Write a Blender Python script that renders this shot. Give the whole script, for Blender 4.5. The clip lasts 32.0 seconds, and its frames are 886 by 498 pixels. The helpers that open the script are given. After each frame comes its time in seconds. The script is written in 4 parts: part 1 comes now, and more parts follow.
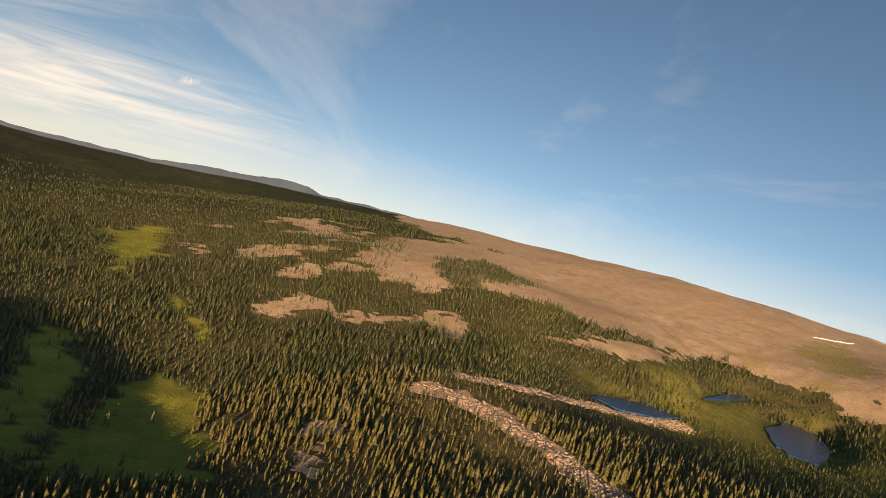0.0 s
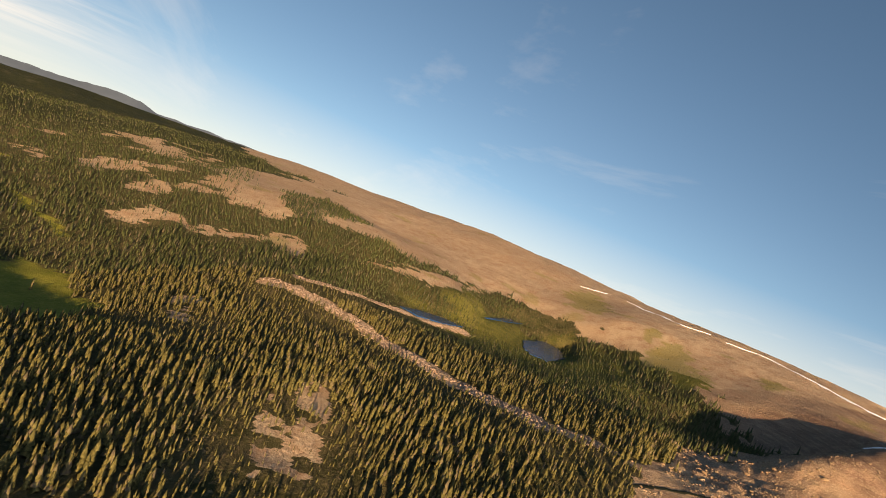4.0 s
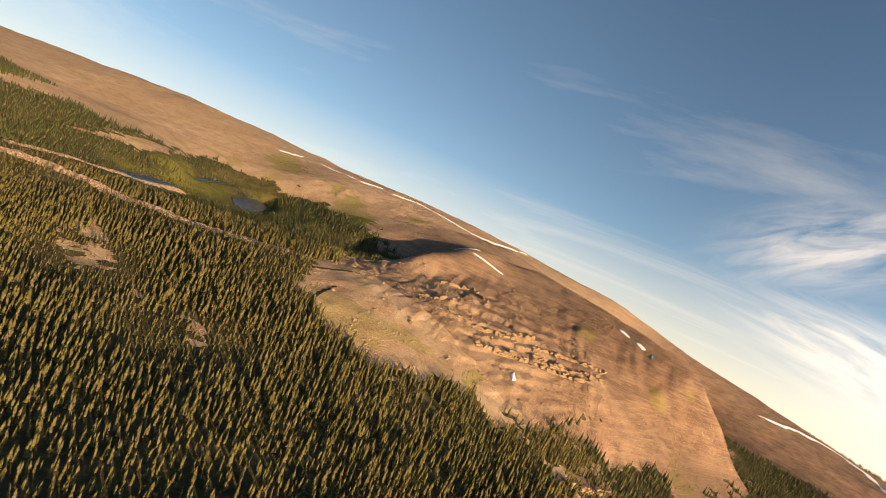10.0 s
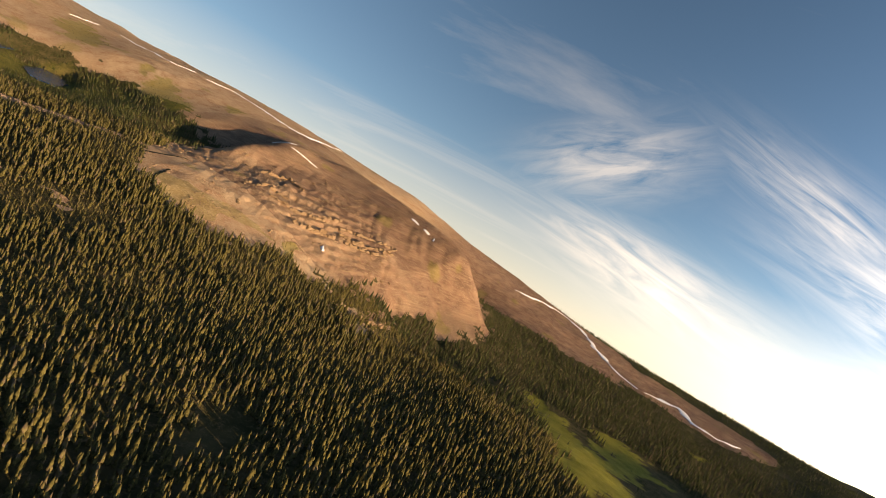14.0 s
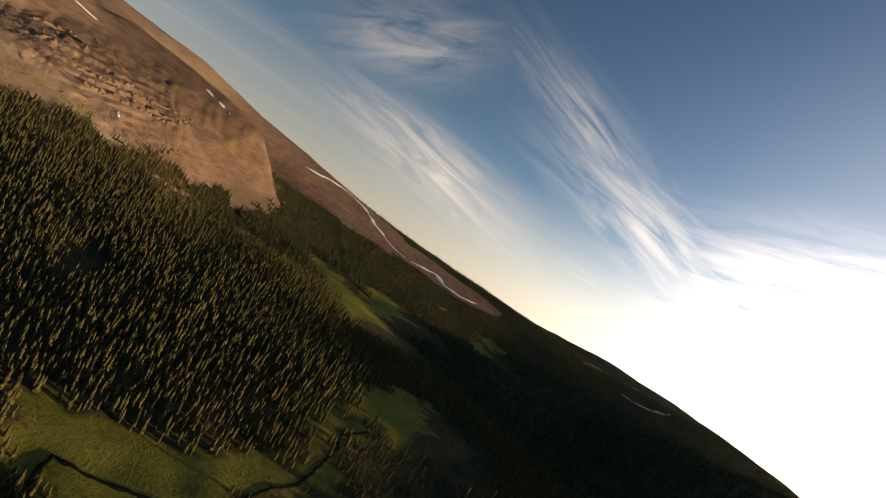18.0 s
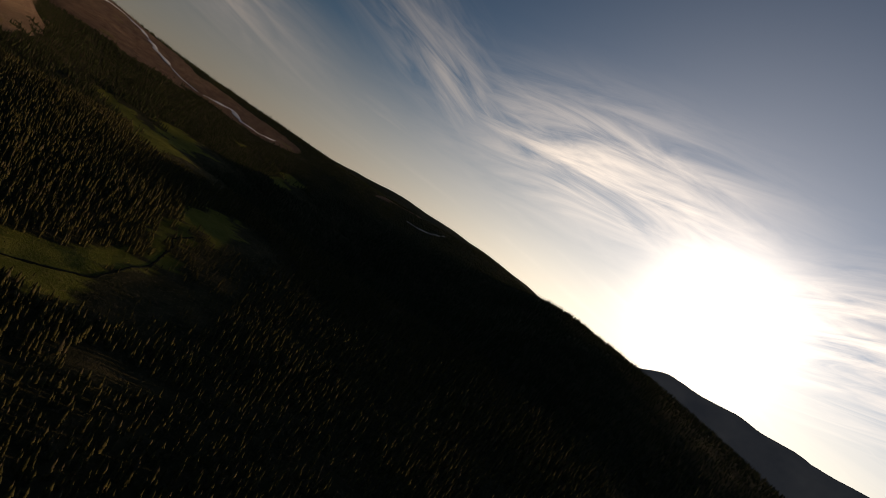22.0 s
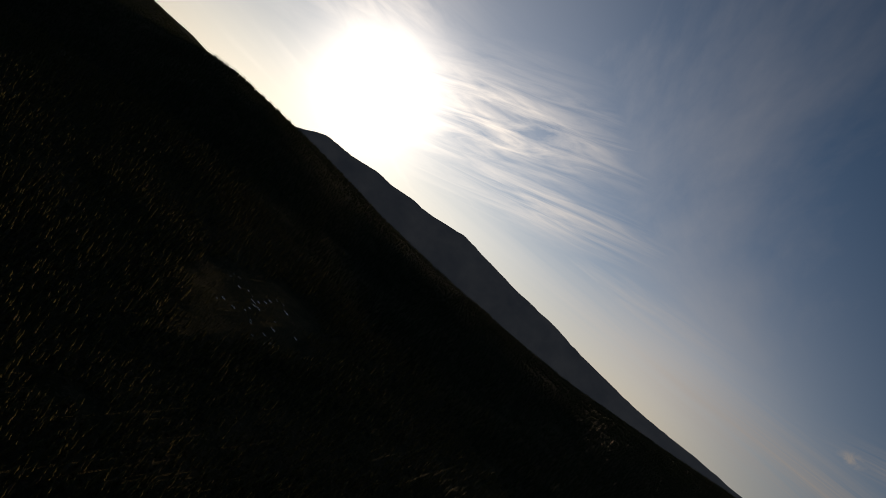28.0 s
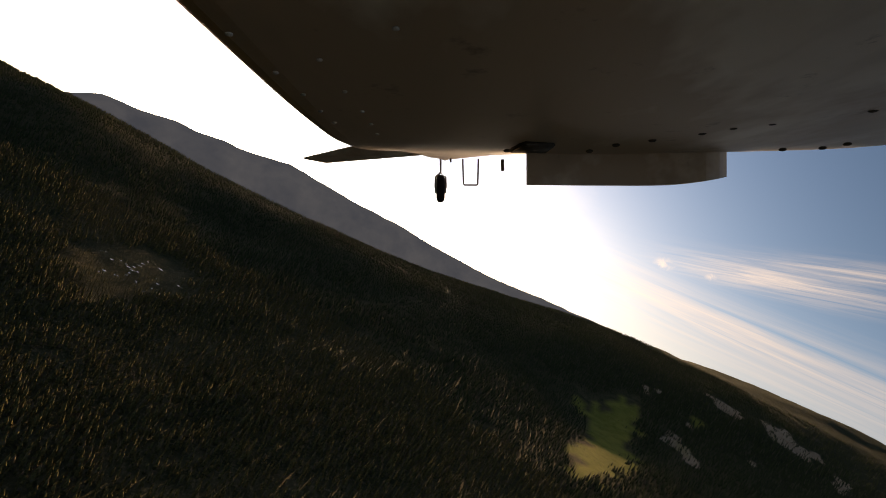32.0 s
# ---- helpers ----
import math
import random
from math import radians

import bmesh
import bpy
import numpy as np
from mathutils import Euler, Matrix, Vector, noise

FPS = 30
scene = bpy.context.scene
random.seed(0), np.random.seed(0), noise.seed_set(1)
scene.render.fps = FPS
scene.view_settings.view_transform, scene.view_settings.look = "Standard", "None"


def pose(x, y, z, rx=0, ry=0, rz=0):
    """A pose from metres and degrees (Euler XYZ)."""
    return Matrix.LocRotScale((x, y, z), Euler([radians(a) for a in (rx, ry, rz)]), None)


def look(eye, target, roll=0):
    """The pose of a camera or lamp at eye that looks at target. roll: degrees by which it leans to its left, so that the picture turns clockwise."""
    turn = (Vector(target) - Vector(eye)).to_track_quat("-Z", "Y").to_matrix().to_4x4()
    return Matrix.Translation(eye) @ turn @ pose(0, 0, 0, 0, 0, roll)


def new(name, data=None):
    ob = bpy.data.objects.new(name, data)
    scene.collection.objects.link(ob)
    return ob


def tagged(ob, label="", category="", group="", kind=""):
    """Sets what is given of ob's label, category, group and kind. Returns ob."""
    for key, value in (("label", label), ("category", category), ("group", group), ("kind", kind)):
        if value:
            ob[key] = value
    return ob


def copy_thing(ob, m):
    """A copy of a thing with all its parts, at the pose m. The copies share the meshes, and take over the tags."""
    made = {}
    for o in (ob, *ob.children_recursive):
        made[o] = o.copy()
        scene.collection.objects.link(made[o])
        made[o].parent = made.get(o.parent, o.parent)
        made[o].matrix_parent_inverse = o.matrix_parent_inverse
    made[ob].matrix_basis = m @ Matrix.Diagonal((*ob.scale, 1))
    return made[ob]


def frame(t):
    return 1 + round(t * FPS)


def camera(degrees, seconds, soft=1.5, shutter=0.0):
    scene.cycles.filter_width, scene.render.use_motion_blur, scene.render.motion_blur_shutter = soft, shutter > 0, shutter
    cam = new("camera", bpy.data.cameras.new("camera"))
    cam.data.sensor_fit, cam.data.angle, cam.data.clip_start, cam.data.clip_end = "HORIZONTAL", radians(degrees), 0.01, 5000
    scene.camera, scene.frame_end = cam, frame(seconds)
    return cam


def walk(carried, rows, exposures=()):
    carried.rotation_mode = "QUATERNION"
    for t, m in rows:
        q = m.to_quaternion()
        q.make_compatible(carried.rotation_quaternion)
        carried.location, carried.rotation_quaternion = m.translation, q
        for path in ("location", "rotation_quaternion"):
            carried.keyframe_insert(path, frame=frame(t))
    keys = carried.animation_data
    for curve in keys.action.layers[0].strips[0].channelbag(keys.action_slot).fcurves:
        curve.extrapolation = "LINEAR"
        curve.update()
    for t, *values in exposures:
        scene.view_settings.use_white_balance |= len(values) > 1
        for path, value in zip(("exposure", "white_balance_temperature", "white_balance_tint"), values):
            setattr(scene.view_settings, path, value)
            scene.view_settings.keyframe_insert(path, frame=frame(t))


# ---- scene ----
# the camera looks aft from a small aircraft in a right-hand turn
cam = camera(78.25, 32.0, soft=0.8, shutter=0.0)
PATH = [
    (0.0, -0.00, 0.00, 250.00, 87.12, -16.65, 0.00),
    (1.0, 5.06, -35.46, 250.28, 87.30, -23.17, -3.62),
    (2.0, 7.60, -70.94, 249.20, 86.95, -23.84, -7.15),
    (3.0, 5.54, -106.51, 247.08, 87.37, -22.85, -11.72),
    (6.0, -30.36, -206.69, 237.83, 87.62, -26.00, -27.74),
    (7.0, -47.88, -235.54, 239.04, 87.57, -25.95, -33.03),
    (8.0, -67.08, -263.85, 241.76, 87.57, -23.74, -38.53),
    (9.0, -87.62, -292.93, 244.04, 87.77, -22.60, -44.77),
    (10.0, -111.91, -321.13, 246.35, 86.81, -23.22, -50.01),
    (11.0, -139.23, -347.40, 248.58, 86.26, -22.44, -54.79),
    (12.0, -170.35, -371.02, 249.90, 85.34, -20.85, -60.17),
    (13.0, -204.40, -390.31, 251.70, 85.04, -24.84, -65.23),
    (14.0, -240.56, -403.70, 253.96, 84.93, -27.16, -70.93),
    (15.0, -277.17, -411.27, 257.28, 84.71, -26.93, -77.80),
    (18.0, -385.84, -417.94, 270.04, 84.65, -33.05, -95.64),
    (19.0, -422.72, -415.70, 273.67, 84.27, -34.35, -102.02),
    (20.0, -459.47, -408.43, 277.86, 83.72, -32.75, -108.31),
    (21.0, -494.37, -396.75, 283.61, 82.91, -31.69, -114.17),
    (22.0, -527.49, -381.11, 289.60, 81.74, -35.67, -120.10),
    (23.0, -558.89, -361.01, 294.99, 81.37, -36.47, -125.70),
    (24.0, -587.36, -336.27, 300.42, 81.60, -37.64, -132.59),
    (25.0, -612.38, -308.16, 305.33, 82.39, -38.57, -140.04),
    (28.0, -669.38, -213.47, 314.17, 84.92, -43.38, -162.70),
    (29.0, -682.79, -178.94, 315.65, 85.90, -38.77, -169.12),
    (30.0, -692.44, -143.34, 317.12, 87.01, -38.38, -174.09),
    (31.0, -698.61, -107.06, 318.28, 88.11, -34.33, -178.88),
    (32.0, -701.53, -70.13, 318.81, 88.31, -28.07, -183.82),
]
EXPOSURES = [(0.0, 1.0, 8700, 16), (6.0, 1.15, 8700, 16), (11.0, 1.15, 8800, 16), (13.0, 1.05, 8800, 16), (15.0, 0.75, 8500, 16), (18.0, -0.0, 8000, 16), (20.0, -0.8, 7700, 16), (22.0, -1.6, 7600, 17),
             (25.0, -2.0, 7500, 17), (28.0, -1.85, 7200, 15), (30.0, -1.25, 7500, 16), (31.0, -0.85, 8200, 20), (32.0, 0.35, 9000, 23)]
walk(cam, [(r[0], pose(*r[1:])) for r in PATH], EXPOSURES)

# ---- light: low evening sun, thin streaky cloud ----
SUN_AZ, SUN_EL = radians(-192), radians(8.3)
SUN_WAY = Vector((-math.sin(SUN_AZ) * math.cos(SUN_EL), math.cos(SUN_AZ) * math.cos(SUN_EL), math.sin(SUN_EL)))

world = bpy.data.worlds.new("evening_sky")
scene.world = world
world.use_nodes = True
wt = world.node_tree
wt.nodes.clear()


def wnode(kind, **inputs):
    n = wt.nodes.new(kind)
    for key, value in inputs.items():
        n.inputs[key].default_value = value
    return n


def wmath(op, a, b=None, clamp=False):
    n = wt.nodes.new("ShaderNodeMath")
    n.operation, n.use_clamp = op, clamp
    for i, v in enumerate((a, b)):
        if v is None:
            continue
        if isinstance(v, (int, float)):
            n.inputs[i].default_value = v
        else:
            wt.links.new(v, n.inputs[i])
    return n.outputs[0]


# cirrus banks: azimuth, elevation, half length and half width in degrees, lean, density, streak count
CLOUDS = [
    (-92, 2.2, 10.0, 3.0, -8, 0.75, 1.6), (-84, 11.0, 7.0, 3.4, 30, 0.45, 1.5), (-114, 8.5, 10.0, 3.5, -14, 0.5, 2.0), (-104, 14.0, 9.0, 2.4, -20, 0.35, 2.0),
    (-132, 9.0, 13.0, 5.0, 10, 0.8, 1.8), (-162, 9.5, 11.0, 4.6, 24, 0.75, 2.4), (-170, 6.5, 12.0, 2.6, 18, 0.6, 2.2), (-186, 6.0, 9.0, 1.6, 8, 0.4, 1.5),
    (155.1, 7.5, 0.9, 0.55, 20, 0.95, 0.5), (150.8, 8.3, 0.7, 0.4, 10, 0.7, 0.4), (148.6, 9.0, 0.6, 0.35, 10, 0.6, 0.4), (146, 10.4, 8.5, 1.3, 14, 0.85, 2.2),
    (141, 13.2, 8.0, 1.0, 16, 0.6, 1.8), (150, 4.0, 26.0, 2.6, 3, 0.75, 2.6), (27.1, 5.6, 0.9, 0.5, 12, 0.9, 0.4), (34, 2.6, 13.0, 3.2, 4, 0.8, 2.4), (44, 8.0, 10.0, 2.4, 16, 0.5, 2.0),
]


def cloud_bank(coords, az, el, along, across, lean, density, streaks):
    """One soft-edged bank of streaked cirrus round a direction of the sky."""
    a, e, k = radians(az), radians(el), radians(lean)
    out = Vector((-math.sin(a) * math.cos(e), math.cos(a) * math.cos(e), math.sin(e)))
    right = Vector((math.cos(a), math.sin(a), 0))
    up = right.cross(out)
    axes = (right * math.cos(k) + up * math.sin(k), up * math.cos(k) - right * math.sin(k))
    spread, sides = 0.0, []
    for axis, half in zip(axes, (along, across)):
        n = wnode("ShaderNodeVectorMath")
        n.operation = "DOT_PRODUCT"
        n.inputs[1].default_value = axis / math.tan(radians(half))
        wt.links.new(coords, n.inputs[0])
        sides.append(n.outputs["Value"])
        spread = wmath("ADD", wmath("MULTIPLY", n.outputs["Value"], n.outputs["Value"]), spread)
    ahead = wnode("ShaderNodeVectorMath")
    ahead.operation = "DOT_PRODUCT"
    ahead.inputs[1].default_value = out
    wt.links.new(coords, ahead.inputs[0])
    where = wnode("ShaderNodeCombineXYZ", Z=az * 0.37)
    wt.links.new(wmath("MULTIPLY", sides[0], 0.8), where.inputs[0])
    wt.links.new(wmath("MULTIPLY", sides[1], streaks), where.inputs[1])
    grain = wnode("ShaderNodeTexNoise", Scale=1.3, Detail=7.0, Roughness=0.6, Distortion=0.7)
    wt.links.new(where.outputs[0], grain.inputs["Vector"])
    thick = wnode("ShaderNodeMapRange")
    thick.inputs[1].default_value, thick.inputs[2].default_value = 0.30, 0.66
    wt.links.new(grain.outputs[0], thick.inputs[0])
    fade = wmath("POWER", 2.718, wmath("MULTIPLY", spread, -1.0))
    front = wmath("GREATER_THAN", ahead.outputs["Value"], 0.0)
    return wmath("MULTIPLY", wmath("MULTIPLY", wmath("MULTIPLY", thick.outputs[0], fade), front), density, True)


def build_sky():
    coords = wnode("ShaderNodeTexCoord").outputs["Generated"]
    # the plains lie far below, so the sky reaches under eye level
    raised = wnode("ShaderNodeVectorMath")
    raised.operation = "ADD"
    raised.inputs[1].default_value = (0, 0, 0.12)
    wt.links.new(coords, raised.inputs[0])
    sky = wnode("ShaderNodeTexSky")
    sky.sky_type, sky.sun_disc = "NISHITA", False
    sky.sun_elevation, sky.sun_rotation = SUN_EL, -SUN_AZ
    sky.altitude, sky.air_density, sky.dust_density, sky.ozone_density = 2800, 1.0, 1.2, 1.5
    wt.links.new(raised.outputs[0], sky.inputs["Vector"])
    # thin cloud streaks
    sep = wnode("ShaderNodeSeparateXYZ")
    wt.links.new(raised.outputs[0], sep.inputs[0])
    z = wmath("MAXIMUM", sep.outputs[2], 0.03)
    flat = wnode("ShaderNodeCombineXYZ")
    wt.links.new(wmath("DIVIDE", sep.outputs[0], z), flat.inputs[0])
    wt.links.new(wmath("DIVIDE", sep.outputs[1], z), flat.inputs[1])
    turn = wnode("ShaderNodeMapping")
    turn.inputs["Rotation"].default_value = (0, 0, radians(28))
    turn.inputs["Scale"].default_value = (0.50, 0.21, 1)
    wt.links.new(flat.outputs[0], turn.inputs[0])
    noise_node = wnode("ShaderNodeTexNoise", Scale=1.1, Detail=8.0, Roughness=0.62, Distortion=0.5)
    wt.links.new(turn.outputs[0], noise_node.inputs["Vector"])
    ramp = wnode("ShaderNodeMapRange")
    ramp.inputs[1].default_value, ramp.inputs[2].default_value = 0.52, 0.82
    ramp.inputs[3].default_value, ramp.inputs[4].default_value = 0.0, 0.32
    wt.links.new(noise_node.outputs[0], ramp.inputs[0])
    low = wnode("ShaderNodeMapRange")
    low.inputs[1].default_value, low.inputs[2].default_value = 0.02, 0.16
    wt.links.new(sep.outputs[2], low.inputs[0])
    cloud = wmath("MULTIPLY", ramp.outputs[0], low.outputs[0], True)
    for spot in CLOUDS:
        cloud = wmath("MAXIMUM", cloud, cloud_bank(coords, *spot))
    # haze band along the skyline
    band = wnode("ShaderNodeMapRange")
    band.inputs[1].default_value, band.inputs[2].default_value = 0.03, 0.23
    band.inputs[3].default_value, band.inputs[4].default_value = 0.70, 0.0
    wt.links.new(sep.outputs[2], band.inputs[0])
    # brightness round the sun
    dot = wnode("ShaderNodeVectorMath")
    dot.operation = "DOT_PRODUCT"
    seen = Vector((-math.sin(radians(-150)), math.cos(radians(-150)), math.tan(radians(4.4)))).normalized()
    dot.inputs[1].default_value = seen
    unit = wnode("ShaderNodeVectorMath")
    unit.operation = "NORMALIZE"
    wt.links.new(coords, unit.inputs[0])
    wt.links.new(unit.outputs[0], dot.inputs[0])
    d = wmath("MAXIMUM", dot.outputs["Value"], 0.0)
    glow = wmath("ADD", wmath("MULTIPLY", wmath("POWER", d, 5000.0), 110.0), wmath("ADD", wmath("MULTIPLY", wmath("POWER", d, 200.0), 5.0), wmath("ADD", wmath("MULTIPLY", wmath("POWER", d, 14.0), wmath("ADD", 0.85, wmath("MULTIPLY", cloud, 3.2))), wmath("MULTIPLY", wmath("MULTIPLY", wmath("POWER", d, 9.0), band.outputs[0]), 2.8))))
    hazed = wnode("ShaderNodeMixRGB")
    wt.links.new(band.outputs[0], hazed.inputs[0])
    rich = wnode("ShaderNodeHueSaturation", Saturation=1.15, Value=1.12)
    wt.links.new(sky.outputs[0], rich.inputs["Color"])
    wt.links.new(rich.outputs[0], hazed.inputs[1])
    hazed.inputs[2].default_value = (5.2, 4.8, 4.4, 1)
    clouded = wnode("ShaderNodeMixRGB")
    wt.links.new(cloud, clouded.inputs[0])
    wt.links.new(hazed.outputs[0], clouded.inputs[1])
    clouded.inputs[2].default_value = (7.4, 7.1, 6.8, 1)
    base = wnode("ShaderNodeBackground")
    wt.links.new(wmath("ADD", 0.080, wmath("MULTIPLY", wmath("POWER", d, 3.0), 0.20)), base.inputs[1])
    wt.links.new(clouded.outputs[0], base.inputs[0])
    bright = wnode("ShaderNodeBackground", Color=(1.0, 0.92, 0.78, 1))
    wt.links.new(glow, bright.inputs[1])
    both = wnode("ShaderNodeAddShader")
    wt.links.new(base.outputs[0], both.inputs[0])
    wt.links.new(bright.outputs[0], both.inputs[1])
    out = wnode("ShaderNodeOutputWorld")
    wt.links.new(both.outputs[0], out.inputs[0])


build_sky()
sun = new("sun", bpy.data.lights.new("sun", "SUN"))
sun.data.energy, sun.data.angle, sun.data.color = 5.0, radians(0.6), (1.0, 0.78, 0.51)
sun.matrix_world = look(SUN_WAY * 1000, (0, 0, 0))

# ---- lie of the land: spot heights in metres ----
NEAR_HEIGHTS = [
    (-27, 213, 116), (61, 30, 116), (46, -110, 110), (30, 418, 138), (215, 113, 150), (204, 34, 144),
    (378, -77, 127), (455, -47, 142), (390, 15, 160), (432, -151, 89), (484, -172, 64), (201, 529, 127),
    (294, 576, 121), (497, 658, 115), (286, -462, 100), (170, -436, 108), (7, -484, 116), (-189, -370, 111),
    (-194, -428, 113), (-74, -474, 112), (-92, -397, 110), (2, -78, 110), (-42, -259, 110), (-360, -475, 120),
    (-590, -495, 132), (-683, -300, 140), (-817, -451, 148), (-101, 289, 80), (-205, 328, 60), (-169, 428, 58),
    (-581, 976, 60),
]
MIDDLE_HEIGHTS = [
    (-1100, 1500, 60), (-502, -642, 138), (-300, 0, 105), (308, 627, 167), (10, 850, 172), (187, 880, 189),
    (475, 218, 153), (649, 216, 220), (506, -120, 151), (688, -272, 82), (914, -123, 92), (526, -360, 63),
    (564, -577, 61), (805, -843, 51), (626, 904, 212), (616, 684, 215), (1085, 80, 176), (271, 1066, 183),
    (-150, 989, 165), (-622, 1582, 137), (-15, -1073, 213), (-383, -1251, 186), (-566, -1135, 197), (-449, -1086, 138),
    (-1138, -914, 162), (-997, -615, 156), (-1480, -1111, 246), (321, -1318, 192), (-997, -1882, 209), (-1335, -2003, 260),
    (286, -895, 42), (-296, -1116, 174),
]
RIM_HEIGHTS = [
    (-2409, 2939, 42), (-2031, 2972, 59), (-1441, 2631, 109), (-656, 2927, 182), (47, 2600, 254), (432, 1850, 265),
    (657, 1459, 271), (809, 1203, 263), (829, 769, 257), (894, 478, 242), (1231, 179, 223), (2393, -279, 32),
    (2756, -878, -116), (2462, -1238, -35), (2583, -1778, -44), (1924, -2285, 59), (1026, -1581, 127), (-1789, -2432, 284),
    (-1422, -2568, 204), (-2372, -2063, 392), (-2506, -1801, 400), (200, -2300, -40), (-400, -2400, -20), (-900, -2600, 20),
    (-500, -3600, -80), (800, -2900, -60), (-1500, -3300, 40), (-3200, -800, 330), (-3600, 800, 200), (-3400, 2200, 100),
]

KNOTS = np.array(NEAR_HEIGHTS + MIDDLE_HEIGHTS + RIM_HEIGHTS, float)


def kernel(dx, dy):
    return np.sqrt(dx * dx + dy * dy + 50.0 ** 2)


def solve_forms():
    n = len(KNOTS)
    dx = KNOTS[:, None, 0] - KNOTS[None, :, 0]
    dy = KNOTS[:, None, 1] - KNOTS[None, :, 1]
    a = np.zeros((n + 1, n + 1))
    a[:n, :n] = kernel(dx, dy) - np.eye(n) * 25.0
    a[:n, n] = a[n, :n] = 1.0
    return np.linalg.solve(a, np.append(KNOTS[:, 2], 0.0))


FORMS = solve_forms()


def wave(x, y, size, seed):
    """Smooth value noise, about -1 to 1, with lumps of that size."""
    u, v = x / size + 37.1 * seed, y / size - 91.7 * seed
    iu, iv = np.floor(u), np.floor(v)
    fu, fv = u - iu, v - iv
    fu, fv = fu * fu * (3 - 2 * fu), fv * fv * (3 - 2 * fv)

    def corner(a, b):
        h = np.sin(a * 127.1 + b * 311.7 + seed * 17.3) * 43758.5453
        return 2 * (h - np.floor(h)) - 1

    low = corner(iu, iv) * (1 - fu) + corner(iu + 1, iv) * fu
    high = corner(iu, iv + 1) * (1 - fu) + corner(iu + 1, iv + 1) * fu
    return low * (1 - fv) + high * fv


def base_height(x, y):
    x, y = np.asarray(x, float), np.asarray(y, float)
    z = np.full(x.shape, FORMS[-1])
    for k in range(len(KNOTS)):
        z = z + FORMS[k] * kernel(x - KNOTS[k, 0], y - KNOTS[k, 1])
    r, east = np.hypot(x + 300, y + 100), np.arctan2(y + 1000, x + 300)
    rim = 3900 - 650 * np.maximum(0, np.cos(east + 0.1)) ** 0.5
    fall = np.clip((r - rim) / 900, 0, 1)
    return z - 420 * fall * fall * (3 - 2 * fall)

# ---- outlines of bare ground, meadows, ponds and rock, in plan ----
BARE = {
    "hill": [(-111, 1301), (39, 1419), (290, 1487), (501, 1462), (659, 1303), (735, 1091), (884, 1044), (580, 647), (571, 698), (532, 751), (477, 801), (381, 780), (286, 760), (212, 763), (149, 799), (81, 800), (11, 729), (-40, 764), (-123, 861), (-119, 932)],
    "ridge": [(692, 936), (775, 699), (864, 526), (992, 414), (1098, 380), (669, 205), (597, 234), (533, 288), (563, 350), (603, 464), (591, 559), (569, 640), (562, 732)],
    "mesa": [(510, 269), (363, 207), (247, 110), (174, 28), (176, -3), (183, -54), (220, -82), (280, -103), (278, -133), (370, -137), (458, -146), (725, -187), (1022, -116), (1199, 8), (1212, 169), (1050, 319), (641, 255)],
    "scree": [(311, -116), (447, -151), (533, -200), (551, -254), (696, -272), (960, -172), (1139, -25), (1022, 114), (455, -65)],
    "east": [(1161, -21), (1005, -159), (1051, -273), (1033, -391), (1050, -492), (1088, -547), (1319, -441), (1456, -289), (1427, -123)],
    "patch1": [(-137, 648), (-94, 609), (8, 604), (65, 552), (55, 667), (-27, 629), (-103, 644)],
    "patch2": [(-176, 621), (-139, 687), (-103, 647), (-140, 588)],
    "patch3": [(-412, 1354), (-342, 1308), (-221, 1081), (-149, 1115), (-236, 1316), (-374, 1416)],
    "patch4": [(-435, 948), (-326, 836), (-320, 778)],
    "clear1": [(-46, 331), (-28, 335), (-17, 274), (-22, 257), (-34, 286)],
    "clear2": [(37, 153), (56, 173), (70, 137), (46, 118), (34, 124)],
    "clear3": [(60, 49), (72, 46), (78, 6), (82, -20), (69, -20), (64, 13)],
    "clear4": [(28, 143), (59, 126), (48, 80), (29, 84)],
    "clear5": [(258, -182), (441, -183), (415, -201), (257, -210)],
    "strip": [(165, 662), (273, 718), (387, 773), (313, 668), (207, 644)],
    "south1": [(-1274, -1003), (-1287, -990), (-1289, -929), (-1292, -867), (-1259, -835), (-1258, -886), (-1258, -940)],
    "south2": [(-1622, -1240), (-1665, -1241), (-1668, -1155), (-1698, -1132), (-1650, -1095), (-1595, -1100), (-1580, -1145)],
    "south3": [(-1525, -1300), (-1566, -1292), (-1558, -1219), (-1509, -1184), (-1499, -1226)],
    "south4": [(-1650, -1033), (-1686, -1032), (-1627, -976), (-1590, -973)],
}
